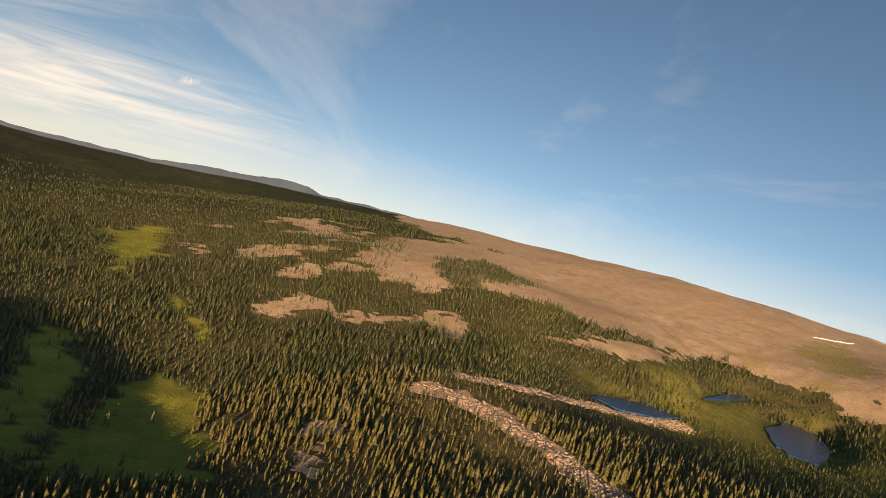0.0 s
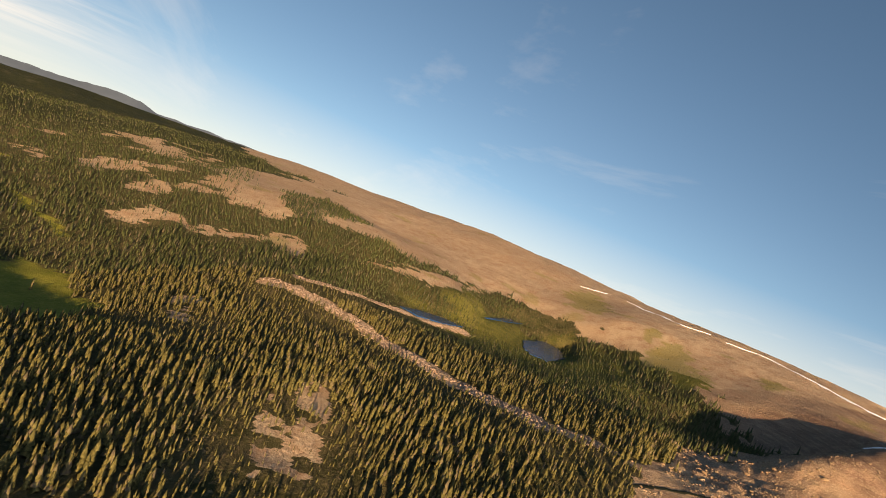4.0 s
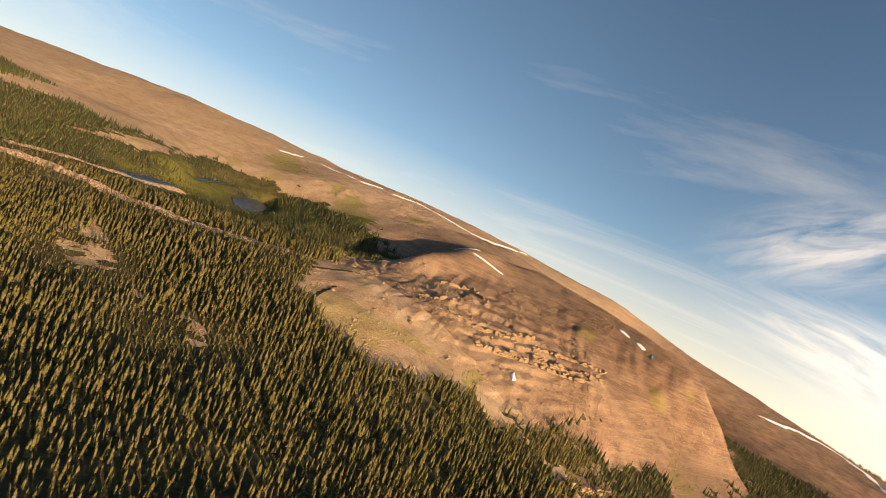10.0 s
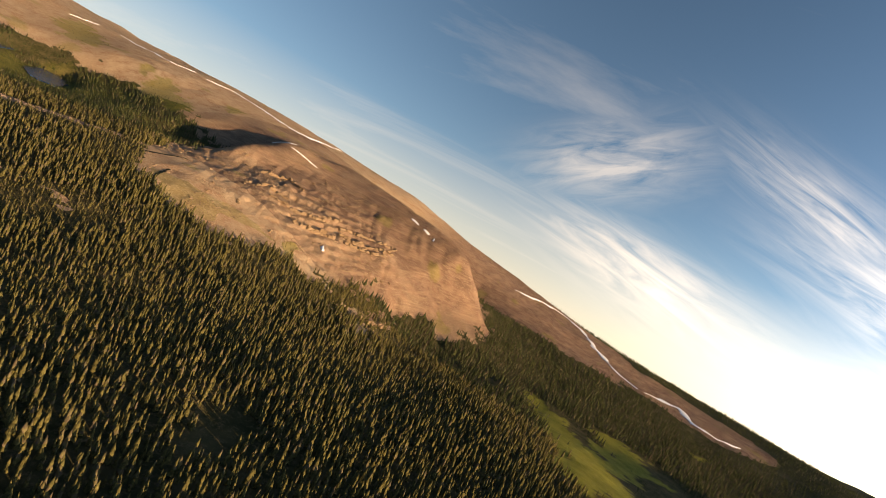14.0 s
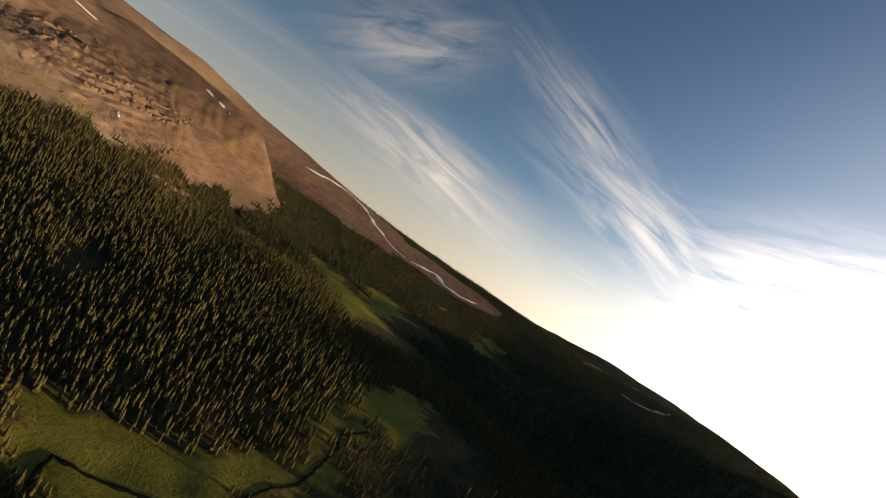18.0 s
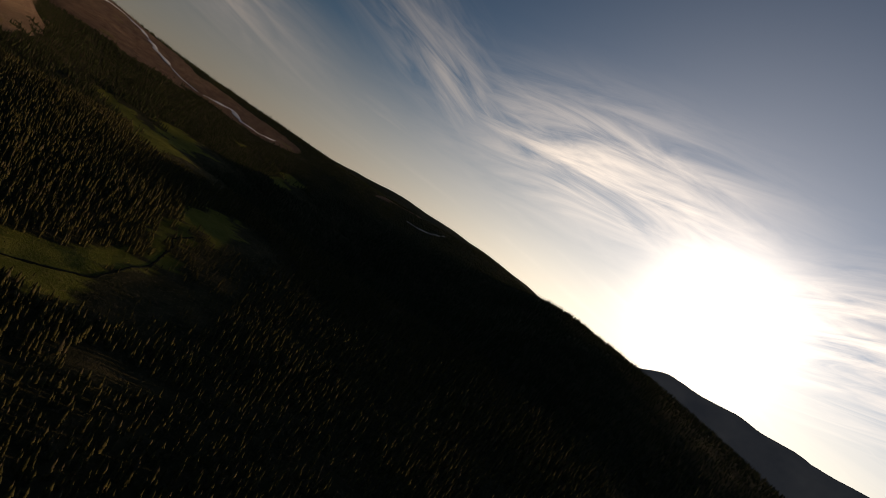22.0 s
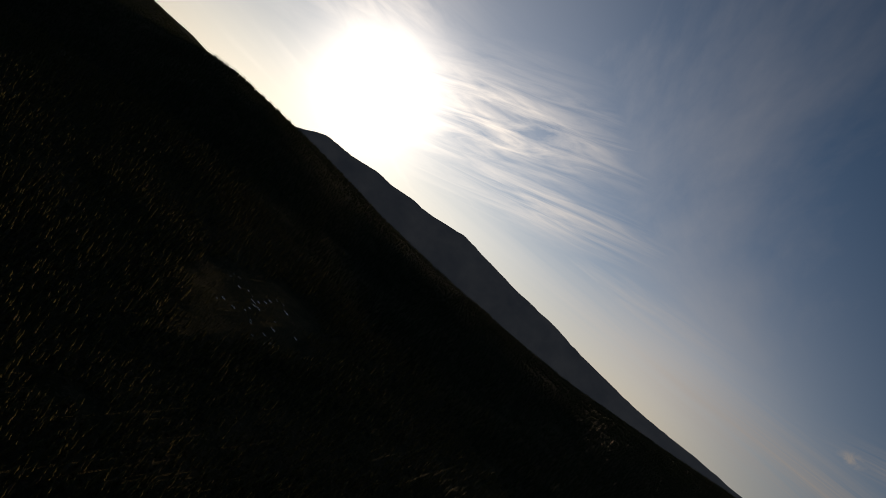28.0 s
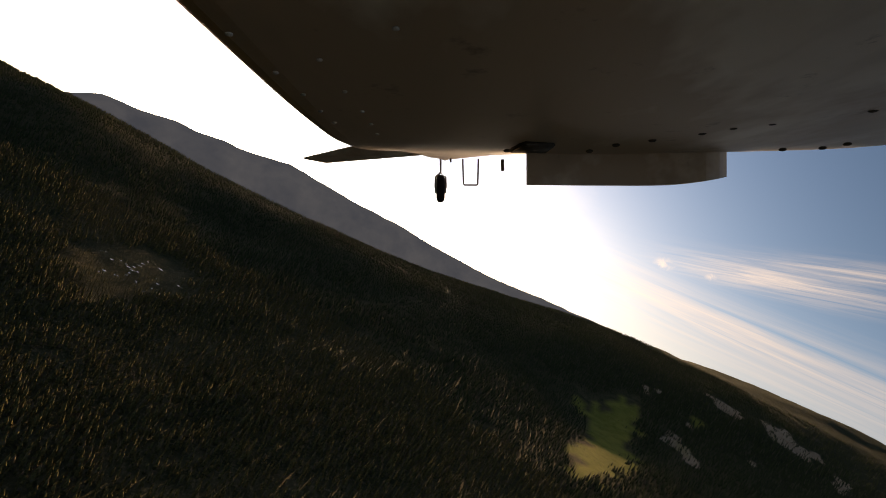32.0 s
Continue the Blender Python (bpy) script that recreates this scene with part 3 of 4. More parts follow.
# ---- ponds, creek, snow ----
def draped(name, line, width, lift, material, seed, taper=True, steps=5):
    """A strip with ragged edges that lies on the ground along a line."""
    pts = []
    for (ax, ay), (bx, by) in zip(line, line[1:]):
        n = max(2, int(math.hypot(bx - ax, by - ay) / (width * 0.7)))
        pts += [(ax + (bx - ax) * k / n, ay + (by - ay) * k / n) for k in range(n)]
    pts.append(line[-1])
    p = np.array(pts, float)
    d = np.gradient(p, axis=0)
    d /= np.linalg.norm(d, axis=1, keepdims=True) + 1e-9
    side = np.stack([-d[:, 1], d[:, 0]], -1)
    n = len(p)
    rng = np.random.default_rng(seed)
    ends = np.clip(np.minimum(np.arange(n), np.arange(n)[::-1]) / max(1.0, n * 0.18), 0.12, 1) if taper else np.ones(n)
    half = width / 2 * ends[:, None] * (0.25 + 1.0 * rng.random((n, 2))) * np.where(rng.random(n) < (0.22 if taper else 0.0), 0.12, 1.0)[:, None]
    rows = []
    for k in range(steps + 1):
        f = k / steps * 2 - 1
        w = np.where(f < 0, half[:, 0], half[:, 1]) * f
        q = p + side * w[:, None]
        q[:, 0] += 0.15 * width * wave(q[:, 0], q[:, 1], width, 21.0)
        z = height(q[:, 0], q[:, 1]) + lift * (1.0 if 0 < k < steps else -0.3)
        rows.append(np.column_stack([q, z]))
    verts = np.stack(rows, 1).reshape(-1, 3)
    s = steps + 1
    faces = [(i * s + k, (i + 1) * s + k, (i + 1) * s + k + 1, i * s + k + 1) for i in range(n - 1) for k in range(steps)]
    return mesh_object(name, verts, faces, material, True)


def build_pond(poly):
    p = np.array(poly, float)
    c = p.mean(0)
    ring = []
    for k in range(len(p)):
        for f in np.linspace(0, 1, 6)[:-1]:
            q = p[k] * (1 - f) + p[(k + 1) % len(p)] * f
            ring.append(q + (q - c) * 0.04 * math.sin(5.1 * k + 9 * f))
    level = float(base_height(c[0], c[1])) + 0.4
    verts = [(c[0], c[1], level)] + [(q[0], q[1], level) for q in ring] + [(q[0], q[1], level - 2) for q in ring]
    n = len(ring)
    faces = [(0, 1 + k, 1 + (k + 1) % n) for k in range(n)] + [(1 + k, 1 + n + k, 1 + n + (k + 1) % n, 1 + (k + 1) % n) for k in range(n)]
    ob = mesh_object("pond", verts, faces, WATER)
    return tagged(ob, "small dark blue pond among spruce trees", "pond", "ponds", "structure")


for outline in LAKE.values():
    build_pond(outline)

tagged(draped("creek", CREEK["bends"], 3.2, 0.35, CREEK_MAT, 3, False), "narrow dark creek winding through a meadow", "creek", kind="structure")
for key in ("rill1", "rill2"):
    tagged(draped("creek", CREEK[key], 4.5, 0.35, CREEK_MAT, 4, False), "narrow dark creek at the edge of the scree", "creek", kind="structure")


def build_bog_pools():
    """Small pools that glint among the grass of a wet clearing."""
    rng = np.random.default_rng(77)
    c = np.mean(np.array(BOG["south"], float), 0)
    verts, faces = [], []
    for k in range(34):
        px, py = c + rng.normal(0, 1, 2) * (34, 26)
        r, z, a0 = rng.uniform(0.5, 1.6), float(height(px, py)) + 0.25, rng.uniform(0, 3)
        base = len(verts)
        for s in range(8):
            a = a0 + s * math.pi / 4
            q = r * rng.uniform(0.6, 1.2)
            verts.append((px + 2.2 * q * math.cos(a), py + q * math.sin(a), z))
        faces.append(tuple(range(base, base + 8)))
    return tagged(mesh_object("bog_pools", verts, faces, BOG_WATER), "small glinting pools in a wet clearing", "pools", kind="stuff")


build_bog_pools()


# ---- distance: hazy ranges far behind everything ----
def build_backdrop(centre, reach, profile, seed):
    az, el = np.array(sorted(profile), float).T
    fine = np.linspace(az[0], az[-1], 260)
    e = np.interp(fine, az, el) + 0.10 * wave(fine * 10, fine * 0, 16.0, seed) + 0.05 * wave(fine * 10, fine * 0, 5.0, seed + 1)
    a = np.radians(fine)
    rows = []
    for drop, back in ((0, 0), (60, -90), (140, -160), (420, -260)):
        r = reach + back + 35 * wave(fine * 10, fine * 0 + drop, 12.0, seed + 2) * (drop > 0)
        rows.append(np.stack([centre[0] - np.sin(a) * r, centre[1] + np.cos(a) * r, centre[2] + np.tan(np.radians(e)) * reach - drop], -1))
    n = len(fine)
    verts = np.concatenate(rows)
    faces = [(k * n + i, k * n + i + 1, (k + 1) * n + i + 1, (k + 1) * n + i) for k in range(3) for i in range(n - 1)]
    # a weak blue-grey emission paints the haze onto the ranges
    m = Mat("haze_glow_distance")
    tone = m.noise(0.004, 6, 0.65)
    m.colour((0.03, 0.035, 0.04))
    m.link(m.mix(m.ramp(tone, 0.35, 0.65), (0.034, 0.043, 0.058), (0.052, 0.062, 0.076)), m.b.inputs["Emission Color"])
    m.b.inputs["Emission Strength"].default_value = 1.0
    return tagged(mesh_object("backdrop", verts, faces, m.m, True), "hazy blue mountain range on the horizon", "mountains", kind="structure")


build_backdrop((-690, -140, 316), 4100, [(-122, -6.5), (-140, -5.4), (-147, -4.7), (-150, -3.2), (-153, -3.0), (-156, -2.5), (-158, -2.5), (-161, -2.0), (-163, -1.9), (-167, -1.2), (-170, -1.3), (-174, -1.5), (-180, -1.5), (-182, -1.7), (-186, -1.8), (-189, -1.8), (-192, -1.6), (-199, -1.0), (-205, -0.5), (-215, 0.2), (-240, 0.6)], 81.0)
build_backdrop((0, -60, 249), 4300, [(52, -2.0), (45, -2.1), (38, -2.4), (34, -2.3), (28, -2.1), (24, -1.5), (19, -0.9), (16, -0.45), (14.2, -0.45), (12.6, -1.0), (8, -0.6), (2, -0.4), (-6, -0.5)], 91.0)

SNOW_WIDTH = {"crest1": 15, "crest2": 17, "crest0": 10, "lip": 4, "patch1": 11, "patch2": 9, "patch3": 5, "chute": 7, "east1": 34, "east2": 30, "south1": 26, "crest3": 12, "basin": 9}
for k, (key, line) in enumerate(SNOW.items()):
    tagged(draped("snow_patch", line, SNOW_WIDTH[key], 0.9, SNOW_MAT, 40 + k), "leftover white snow drift on a bare slope", "snow patch", "snow drifts")

# ---- forest ----
def needle_material(name, dark, light):
    m = Mat(name, 0.85)
    info = m.node("ShaderNodeNewGeometry").outputs["Random Per Island"]
    n = m.noise(0.9, 3)
    c = m.mix(info, dark, light)
    c = m.mix(m.ramp(info, 0.80, 0.84), c, (0.105, 0.080, 0.056))
    c = m.mix(m.ramp(n, 0.4, 0.7), c, tuple(v * 1.35 for v in light))
    m.colour(c)
    m.b.inputs["Specular IOR Level"].default_value = 0.02
    return m.m


NEEDLES = needle_material("spruce_needles", (0.037, 0.036, 0.015), (0.112, 0.095, 0.036))
# far needles: greener, and darkened to stand in for shade on the trees
SHADED_FAR_NEEDLES = needle_material("shade_toned_green_spruce", (0.022, 0.030, 0.014), (0.062, 0.066, 0.027))
BARK = plain("grey_bark", (0.09, 0.07, 0.05), (0.16, 0.13, 0.10), 2.0, 0.95, 0.4, 0.05)


def spruce_crown(seed, tiers=4, sides=7):
    """Stacked ragged skirts of boughs round a tip; unit height, base at 0."""
    rng = np.random.default_rng(seed)
    verts, faces = [], []
    for k in range(tiers):
        lo = 0.06 + 0.78 * k / tiers
        hi = min(1.0, lo + 0.30 + 0.12 * (k == tiers - 1) + 0.04)
        r = 0.122 * (1 - lo) ** 0.66 + 0.012
        top = len(verts)
        verts.append((0.012 * rng.normal(), 0.012 * rng.normal(), hi if k < tiers - 1 else 1.0))
        n = sides - (k == tiers - 1)
        for s in range(n):
            a = 2 * math.pi * (s + 0.5 * (k % 2) + 0.25 * rng.normal()) / n
            q = r * (0.72 + 0.56 * rng.random())
            verts.append((q * math.cos(a), q * math.sin(a), lo + 0.05 * rng.normal()))
        for s in range(n):
            faces.append((top, top + 1 + s, top + 1 + (s + 1) % n))
    return np.array(verts), np.array(faces)


def far_crown(seed):
    rng = np.random.default_rng(seed)
    verts, faces = [(0.02, 0.0, 1.0)], []
    for s in range(5):
        a = 2 * math.pi * (s + 0.3 * rng.random()) / 5
        q = 0.125 * (0.75 + 0.5 * rng.random())
        verts.append((q * math.cos(a), q * math.sin(a), 0.02 + 0.1 * rng.random()))
    for s in range(5):
        faces.append((0, 1 + s, 1 + (s + 1) % 5))
    return np.array(verts), np.array(faces)


WIDE_LAKE = {k: [tuple(np.mean(p, 0) + (np.array(q) - np.mean(p, 0)) * 1.05 - (6, 12)) for q in p] for k, p in LAKE.items()}


def inner_wood(x, y):
    return (x > -620) & (x < -240) & (y > -250) & (y < 160)


def west_wood(x, y):
    return (x < -700) & (y > -330) & (y < 420) | (x < -900) & (y >= 420)


def tree_sites():
    rng = np.random.default_rng(8)
    step = 4.5
    x, y = np.meshgrid(np.arange(-2200, 1850, step), np.arange(-2150, 1950, step))
    x = (x + rng.uniform(-0.48, 0.48, x.shape) * step).ravel()
    y = (y + rng.uniform(-0.48, 0.48, y.shape) * step).ravel()
    r = np.hypot(x + 250, y + 150)
    keep = r < 2100
    # open wood inside the turn and on the western back slopes
    keep &= ~inner_wood(x, y) | (rng.random(len(x)) < 0.8)
    keep &= ~west_wood(x, y) | (rng.random(len(x)) < 0.3)
    # thinner with distance: far crowns grow together
    keep &= rng.random(len(x)) < np.where((x < -500) & (x > -1750) & (y < -650), 0.75, np.clip(1.3 - r / 1400, 0.16, 1))
    x, y = x[keep], y[keep]
    z = height(x, y)
    open_ground = bare_at(x, y) | any_of(MEADOW, x, y) | any_of(WIDE_LAKE, x, y) | any_of(LAKE, x, y)
    high = (z > 205 + 14 * wave(x, y, 90.0, 12.0)) & (x > -200) & (y > -350)
    high |= (x > 620) & (y > -140 + 30 * wave(x, y, 80.0, 13.0)) & (z > 88) & (y < 420)
    high |= (x > 1150) & (z > 92 + 18 * wave(x, y, 120.0, 14.0))
    clump = any_of(CLUMP, x, y)
    glades = {k: p for k, p in BARE.items() if k[:5] in ("clear", "patch", "south")}
    stray = (any_of(glades, x, y) | any_of(PATCHY, x, y)) & (rng.random(len(x)) < 0.2) | any_of(MEADOW, x, y) & (rng.random(len(x)) < 0.012)
    bush = any_of(SHRUB, x, y) & (rng.random(len(x)) < 0.5)
    gaps = wave(x, y, 45.0, 31.0) + 0.7 * wave(x, y, 17.0, 32.0) > 1.1
    ok = (~(open_ground | high) | clump | bush | (stray & ~any_of(LAKE, x, y))) & ~gaps
    return x[ok], y[ok], z[ok]


def build_forest():
    x, y, z = tree_sites()
    rng = np.random.default_rng(5)
    # distance from the flown arc, in plan
    arc = np.array([(0, 0), (-10, -160), (-88, -293), (-204, -390), (-350, -418), (-495, -397), (-612, -308), (-683, -179), (-701, -70)], float)
    d = near_line([tuple(p) for p in arc], x, y)
    d = np.where(west_wood(x, y), 900.0, np.where(inner_wood(x, y), 100.0, d))
    tall = 9.3 * rng.uniform(0.55, 1.22, len(x)) * (0.9 + 0.25 * wave(x, y, 70.0, 33.0))
    tall = np.where(any_of(SHRUB, x, y) | any_of(BOG, x, y), 0.35 * tall, tall)
    for p in LAKE.values():
        c = np.mean(p, 0)
        tall *= 1 - 0.45 * smooth((150 - np.hypot(x - c[0] + 25, y - c[1] + 70)) / 90)
    # low young growth on the open side of the rubble bands and clearings
    for line in TALUS.values():
        d0 = near_line([(px - 9, py - 38) for px, py in line], x, y)
        tall *= 1 - 0.45 * smooth((36 - d0) / 18)
    for key, p in BARE.items():
        if key[:5] in ("clear", "strip", "patch"):
            c = np.mean(p, 0)
            tall *= 1 - 0.45 * smooth((52 - np.hypot(x - c[0] + 5, y - c[1] + 32)) / 22)
    # lower wood along the sunny side of the meadows
    for key in ("creek1", "creek2", "glade", "south", "far2"):
        for shift in (20, 40, 60):
            ring = [(px - 0.21 * shift, py - shift) for px, py in MEADOW[key]]
            tall *= np.where(within(ring, x, y), 0.6, 1.0)
    wide = 1.08 * tall * rng.uniform(0.85, 1.25, len(x))
    turn = rng.uniform(0, 2 * math.pi, len(x))
    lean = rng.normal(0, 0.02, (len(x), 2))
    # a stand of single trees at the head of the creek meadow and by the northern clearing
    stand = (np.hypot(x - 62, y - 60) < 75) | (np.hypot(x + 120, y + 440) < 60)
    single = np.flatnonzero(stand)[:260]
    rest = np.ones(len(x), bool)
    rest[single] = False
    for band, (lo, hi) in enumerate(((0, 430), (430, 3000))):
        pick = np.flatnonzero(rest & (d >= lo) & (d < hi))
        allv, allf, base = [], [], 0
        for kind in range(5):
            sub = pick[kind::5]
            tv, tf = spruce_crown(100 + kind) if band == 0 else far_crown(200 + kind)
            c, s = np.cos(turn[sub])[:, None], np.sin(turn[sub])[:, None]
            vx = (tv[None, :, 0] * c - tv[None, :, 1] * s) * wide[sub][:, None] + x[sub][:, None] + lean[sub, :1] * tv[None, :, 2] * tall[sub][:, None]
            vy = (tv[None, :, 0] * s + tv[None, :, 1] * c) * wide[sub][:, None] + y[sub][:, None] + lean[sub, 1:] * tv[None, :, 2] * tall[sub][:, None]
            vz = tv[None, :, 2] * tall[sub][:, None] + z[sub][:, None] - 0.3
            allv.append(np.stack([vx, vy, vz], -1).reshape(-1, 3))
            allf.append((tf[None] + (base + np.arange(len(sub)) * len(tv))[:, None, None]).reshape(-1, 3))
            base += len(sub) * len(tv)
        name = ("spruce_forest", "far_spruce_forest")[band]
        label = ("dense stand of dark green spruce trees on the mountainside", "distant green spruce woods over the hills, with shade in their colour")[band]
        ob = fast_mesh(name, np.concatenate(allv), np.concatenate(allf), (NEEDLES, SHADED_FAR_NEEDLES)[band])
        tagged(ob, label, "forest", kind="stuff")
    # single trees with trunk and crown
    models = []
    for kind in range(4):
        tv, tf = spruce_crown(300 + kind, 5, 8)
        root = new("spruce_tree")
        tagged(root, "slender dark green spruce tree on the forest floor", "tree", "spruce trees by the clearings")
        mesh_object("crown", tv, tf, NEEDLES, parent=root)
        ring = [(0.016 * math.cos(a), 0.016 * math.sin(a)) for a in np.arange(6) * math.pi / 3]
        tr = [(p[0], p[1], -0.03) for p in ring] + [(p[0] * 0.3, p[1] * 0.3, 0.9) for p in ring]
        mesh_object("trunk", tr, [(k, (k + 1) % 6, 6 + (k + 1) % 6, 6 + k) for k in range(6)], BARK, parent=root)
        models.append(root)
    for n, i in enumerate(single):
        m = Matrix.LocRotScale((x[i], y[i], z[i]), Euler((lean[i, 0], lean[i, 1], turn[i])), None)
        model = models[n % 4]
        model.scale = (1, 1, 1)
        tree = model if n < 4 else copy_thing(model, m)
        tree.matrix_basis = m @ Matrix.Diagonal((wide[i], wide[i], tall[i], 1))


build_forest()


# ---- loose rock ----
def boulder_shape(rng):
    bm = bmesh.new()
    bmesh.ops.create_icosphere(bm, subdivisions=1, radius=1.0)
    for v in bm.verts:
        v.co *= 0.7 + 0.5 * rng.random()
        v.co.z *= 0.7
    verts = np.array([v.co[:] for v in bm.verts])
    faces = np.array([[v.index for v in f.verts] for f in bm.faces])
    bm.free()
    return verts, faces


def scatter_rocks(name, x, y, size, material, label, seed):
    rng = np.random.default_rng(seed)
    z = height(x, y)
    allv, allf, base = [], [], 0
    for kind in range(4):
        tv, tf = boulder_shape(rng)
        sub = np.arange(kind, len(x), 4)
        a = rng.uniform(0, 6.28, len(sub))
        s, c, sn = size[sub][:, None], np.cos(a)[:, None], np.sin(a)[:, None]
        vx = (tv[:, 0] * c - tv[:, 1] * sn) * s + x[sub][:, None]
        vy = (tv[:, 0] * sn + tv[:, 1] * c) * s + y[sub][:, None]
        vz = tv[:, 2] * s + z[sub][:, None] + 0.1 * s
        allv.append(np.stack([vx, vy, vz], -1).reshape(-1, 3))
        allf.append((tf[None] + (base + np.arange(len(sub)) * len(tv))[:, None, None]).reshape(-1, 3))
        base += len(sub) * len(tv)
    ob = fast_mesh(name, np.concatenate(allv), np.concatenate(allf), material)
    return tagged(ob, label, "rocks", kind="stuff")


def build_rocks():
    rng = np.random.default_rng(17)
    x, y = [], []
    for line in TALUS.values():
        for (ax, ay), (bx, by) in zip(line, line[1:]):
            n = int(math.hypot(bx - ax, by - ay) * 14)
            f = rng.random(n)
            x.append(ax + (bx - ax) * f + rng.normal(0, 5.0, n))
            y.append(ay + (by - ay) * f + rng.normal(0, 5.0, n))
    x, y = np.concatenate(x), np.concatenate(y)
    ok = wave(x, y, 16.0, 43.0) + 0.6 * wave(x, y, 6.0, 44.0) > -0.55
    x, y = x[ok], y[ok]
    scatter_rocks("talus_rubble", x, y, 0.3 + 1.3 * rng.random(len(x)) ** 2.2, TALUS_ROCK, "band of pinkish broken rock between the trees", 1)
    x, y = rng.uniform(170, 900, 42000), rng.uniform(-260, 300, 42000)
    ok = (any_of({k: BARE[k] for k in ("mesa", "scree")}, x, y)) & (wave(x, y, 40.0, 41.0) + 0.6 * wave(x, y, 15.0, 42.0) > 0.05)
    x, y = x[ok], y[ok]
    scatter_rocks("scree_boulders", x, y, 0.35 + 1.0 * rng.random(len(x)) ** 3, ROCK, "pale boulders strewn over the brown scree slope", 2)


def build_boulders():
    """The largest single blocks on the scree."""
    rng = np.random.default_rng(31)
    x, y = rng.uniform(190, 620, 400), rng.uniform(-170, 200, 400)
    ok = np.flatnonzero(inside(BARE["mesa"], x, y))[:70]
    shapes = []
    for k in range(4):
        tv, tf = boulder_shape(rng)
        me = bpy.data.meshes.new("boulder")
        me.from_pydata([tuple(v) for v in tv], [], [tuple(f) for f in tf])
        me.materials.append(ROCK)
        shapes.append(me)
    for k, i in enumerate(ok):
        s = rng.uniform(1.3, 2.6)
        ob = new("boulder", shapes[k % 4])
        ob.matrix_basis = Matrix.LocRotScale((x[i], y[i], float(height(x[i], y[i])) + 0.25 * s), Euler((0.2 * rng.normal(), 0.2 * rng.normal(), rng.uniform(0, 6))), (s * 1.3, s, s))
        tagged(ob, "large pale sandstone boulder on brown scree", "boulder", "boulders on the scree")


build_rocks()
build_boulders()


def build_cliffs():
    """Broken sandstone ledges that stand out of the mesa's face, block by block."""
    rng = np.random.default_rng(23)
    for line in CLIFF.values():
        root = new("rock_ledge")
        tagged(root, "broken pale sandstone ledge on the brown mesa face", "rock ledge", "rock ledges of the mesa")
        cx, cy = np.mean(np.array(line, float), 0)
        root.location = (cx, cy, float(height(cx, cy)))
        for (ax, ay), (bx, by) in zip(line, line[1:]):
            n = max(2, int(math.hypot(bx - ax, by - ay) / 3.8))
            a = math.atan2(by - ay, bx - ax)
            for k in range(n):
                f = (k + rng.uniform(0.2, 0.8)) / n
                px, py = ax + (bx - ax) * f + rng.normal(0, 1.6), ay + (by - ay) * f + rng.normal(0, 1.6)
                foot, lean = float(height(px, py)) - root.location.z - 1.4, a + rng.normal(0, 0.12)
                for bed in range(int(rng.integers(2, 5))):
                    w, d, h = rng.uniform(3.0, 7.5), rng.uniform(3.0, 5.5) * (1 - 0.12 * bed), rng.uniform(0.9, 1.9)
                    bm = bmesh.new()
                    bmesh.ops.create_cube(bm, size=1.0)
                    bmesh.ops.subdivide_edges(bm, edges=bm.edges[:], cuts=1, use_grid_fill=True)
                    for v in bm.verts:
                        v.co.x *= w * (1 + 0.10 * rng.normal())
                        v.co.y *= d * (1 + 0.10 * rng.normal())
                        v.co.z *= h * (1 + 0.06 * rng.normal())
                    off = Vector((px - cx + rng.normal(0, 0.7), py - cy + rng.normal(0, 0.7), foot + h / 2))
                    bm.transform(Matrix.Translation(off) @ Matrix.Rotation(lean + rng.normal(0, 0.08), 4, "Z"))
                    foot += h * 0.94
                    me = bpy.data.meshes.new("block")
                    bm.to_mesh(me)
                    bm.free()
                    me.materials.append(ROCK)
                    new("block", me).parent = root


build_cliffs()


# ---- the aircraft that carries the camera, where its flight ends ----
def worn_paint():
    m = Mat("worn_cream_paint", 0.5)
    a, b, c = m.noise(1.6, 5), m.noise(9.0, 6, 0.7), m.noise(2.2, 5, 0.65, (1.0, 1.0, 0.25))
    col = m.mix(m.ramp(a, 0.35, 0.7), (0.60, 0.51, 0.40), (0.72, 0.65, 0.55))
    stain = m.noise(1.1, 6, 0.62, (1.0, 1.0, 0.5))
    col = m.mix(m.ramp(stain, 0.47, 0.53), col, (0.44, 0.33, 0.23))
    col = m.mix(m.ramp(c, 0.50, 0.72), col, (0.34, 0.26, 0.18))
    col = m.mix(m.ramp(b, 0.62, 0.76), col, (0.14, 0.10, 0.07))
    m.colour(col)
    m.b.inputs["Specular IOR Level"].default_value = 0.45
    return m.m


PAINT = worn_paint()
DARK_METAL = plain("sooty_metal", (0.05, 0.045, 0.04), (0.10, 0.085, 0.07), 30.0, 0.6, 0.2, 0.002)
RUBBER = plain("black_tyre_rubber", (0.015, 0.015, 0.016), (0.03, 0.03, 0.03), 40.0, 0.8)
BARE_METAL = plain("dull_aluminium", (0.42, 0.41, 0.39), (0.52, 0.51, 0.49), 25.0, 0.6)

aircraft = new("light_aircraft")
aircraft.matrix_world = pose(*PATH[-1][1:])
tagged(aircraft, "small cream-painted light aircraft with tail wheel, in banked flight", "aircraft")


def part(name, bm, material, parent, label="", soft=True):
    me = bpy.data.meshes.new(name)
    bm.to_mesh(me)
    bm.free()
    me.materials.append(material)
    if soft:
        me.polygons.foreach_set("use_smooth", [True] * len(me.polygons))
    ob = new(name, me)
    ob.parent = parent
    return tagged(ob, label) if label else ob


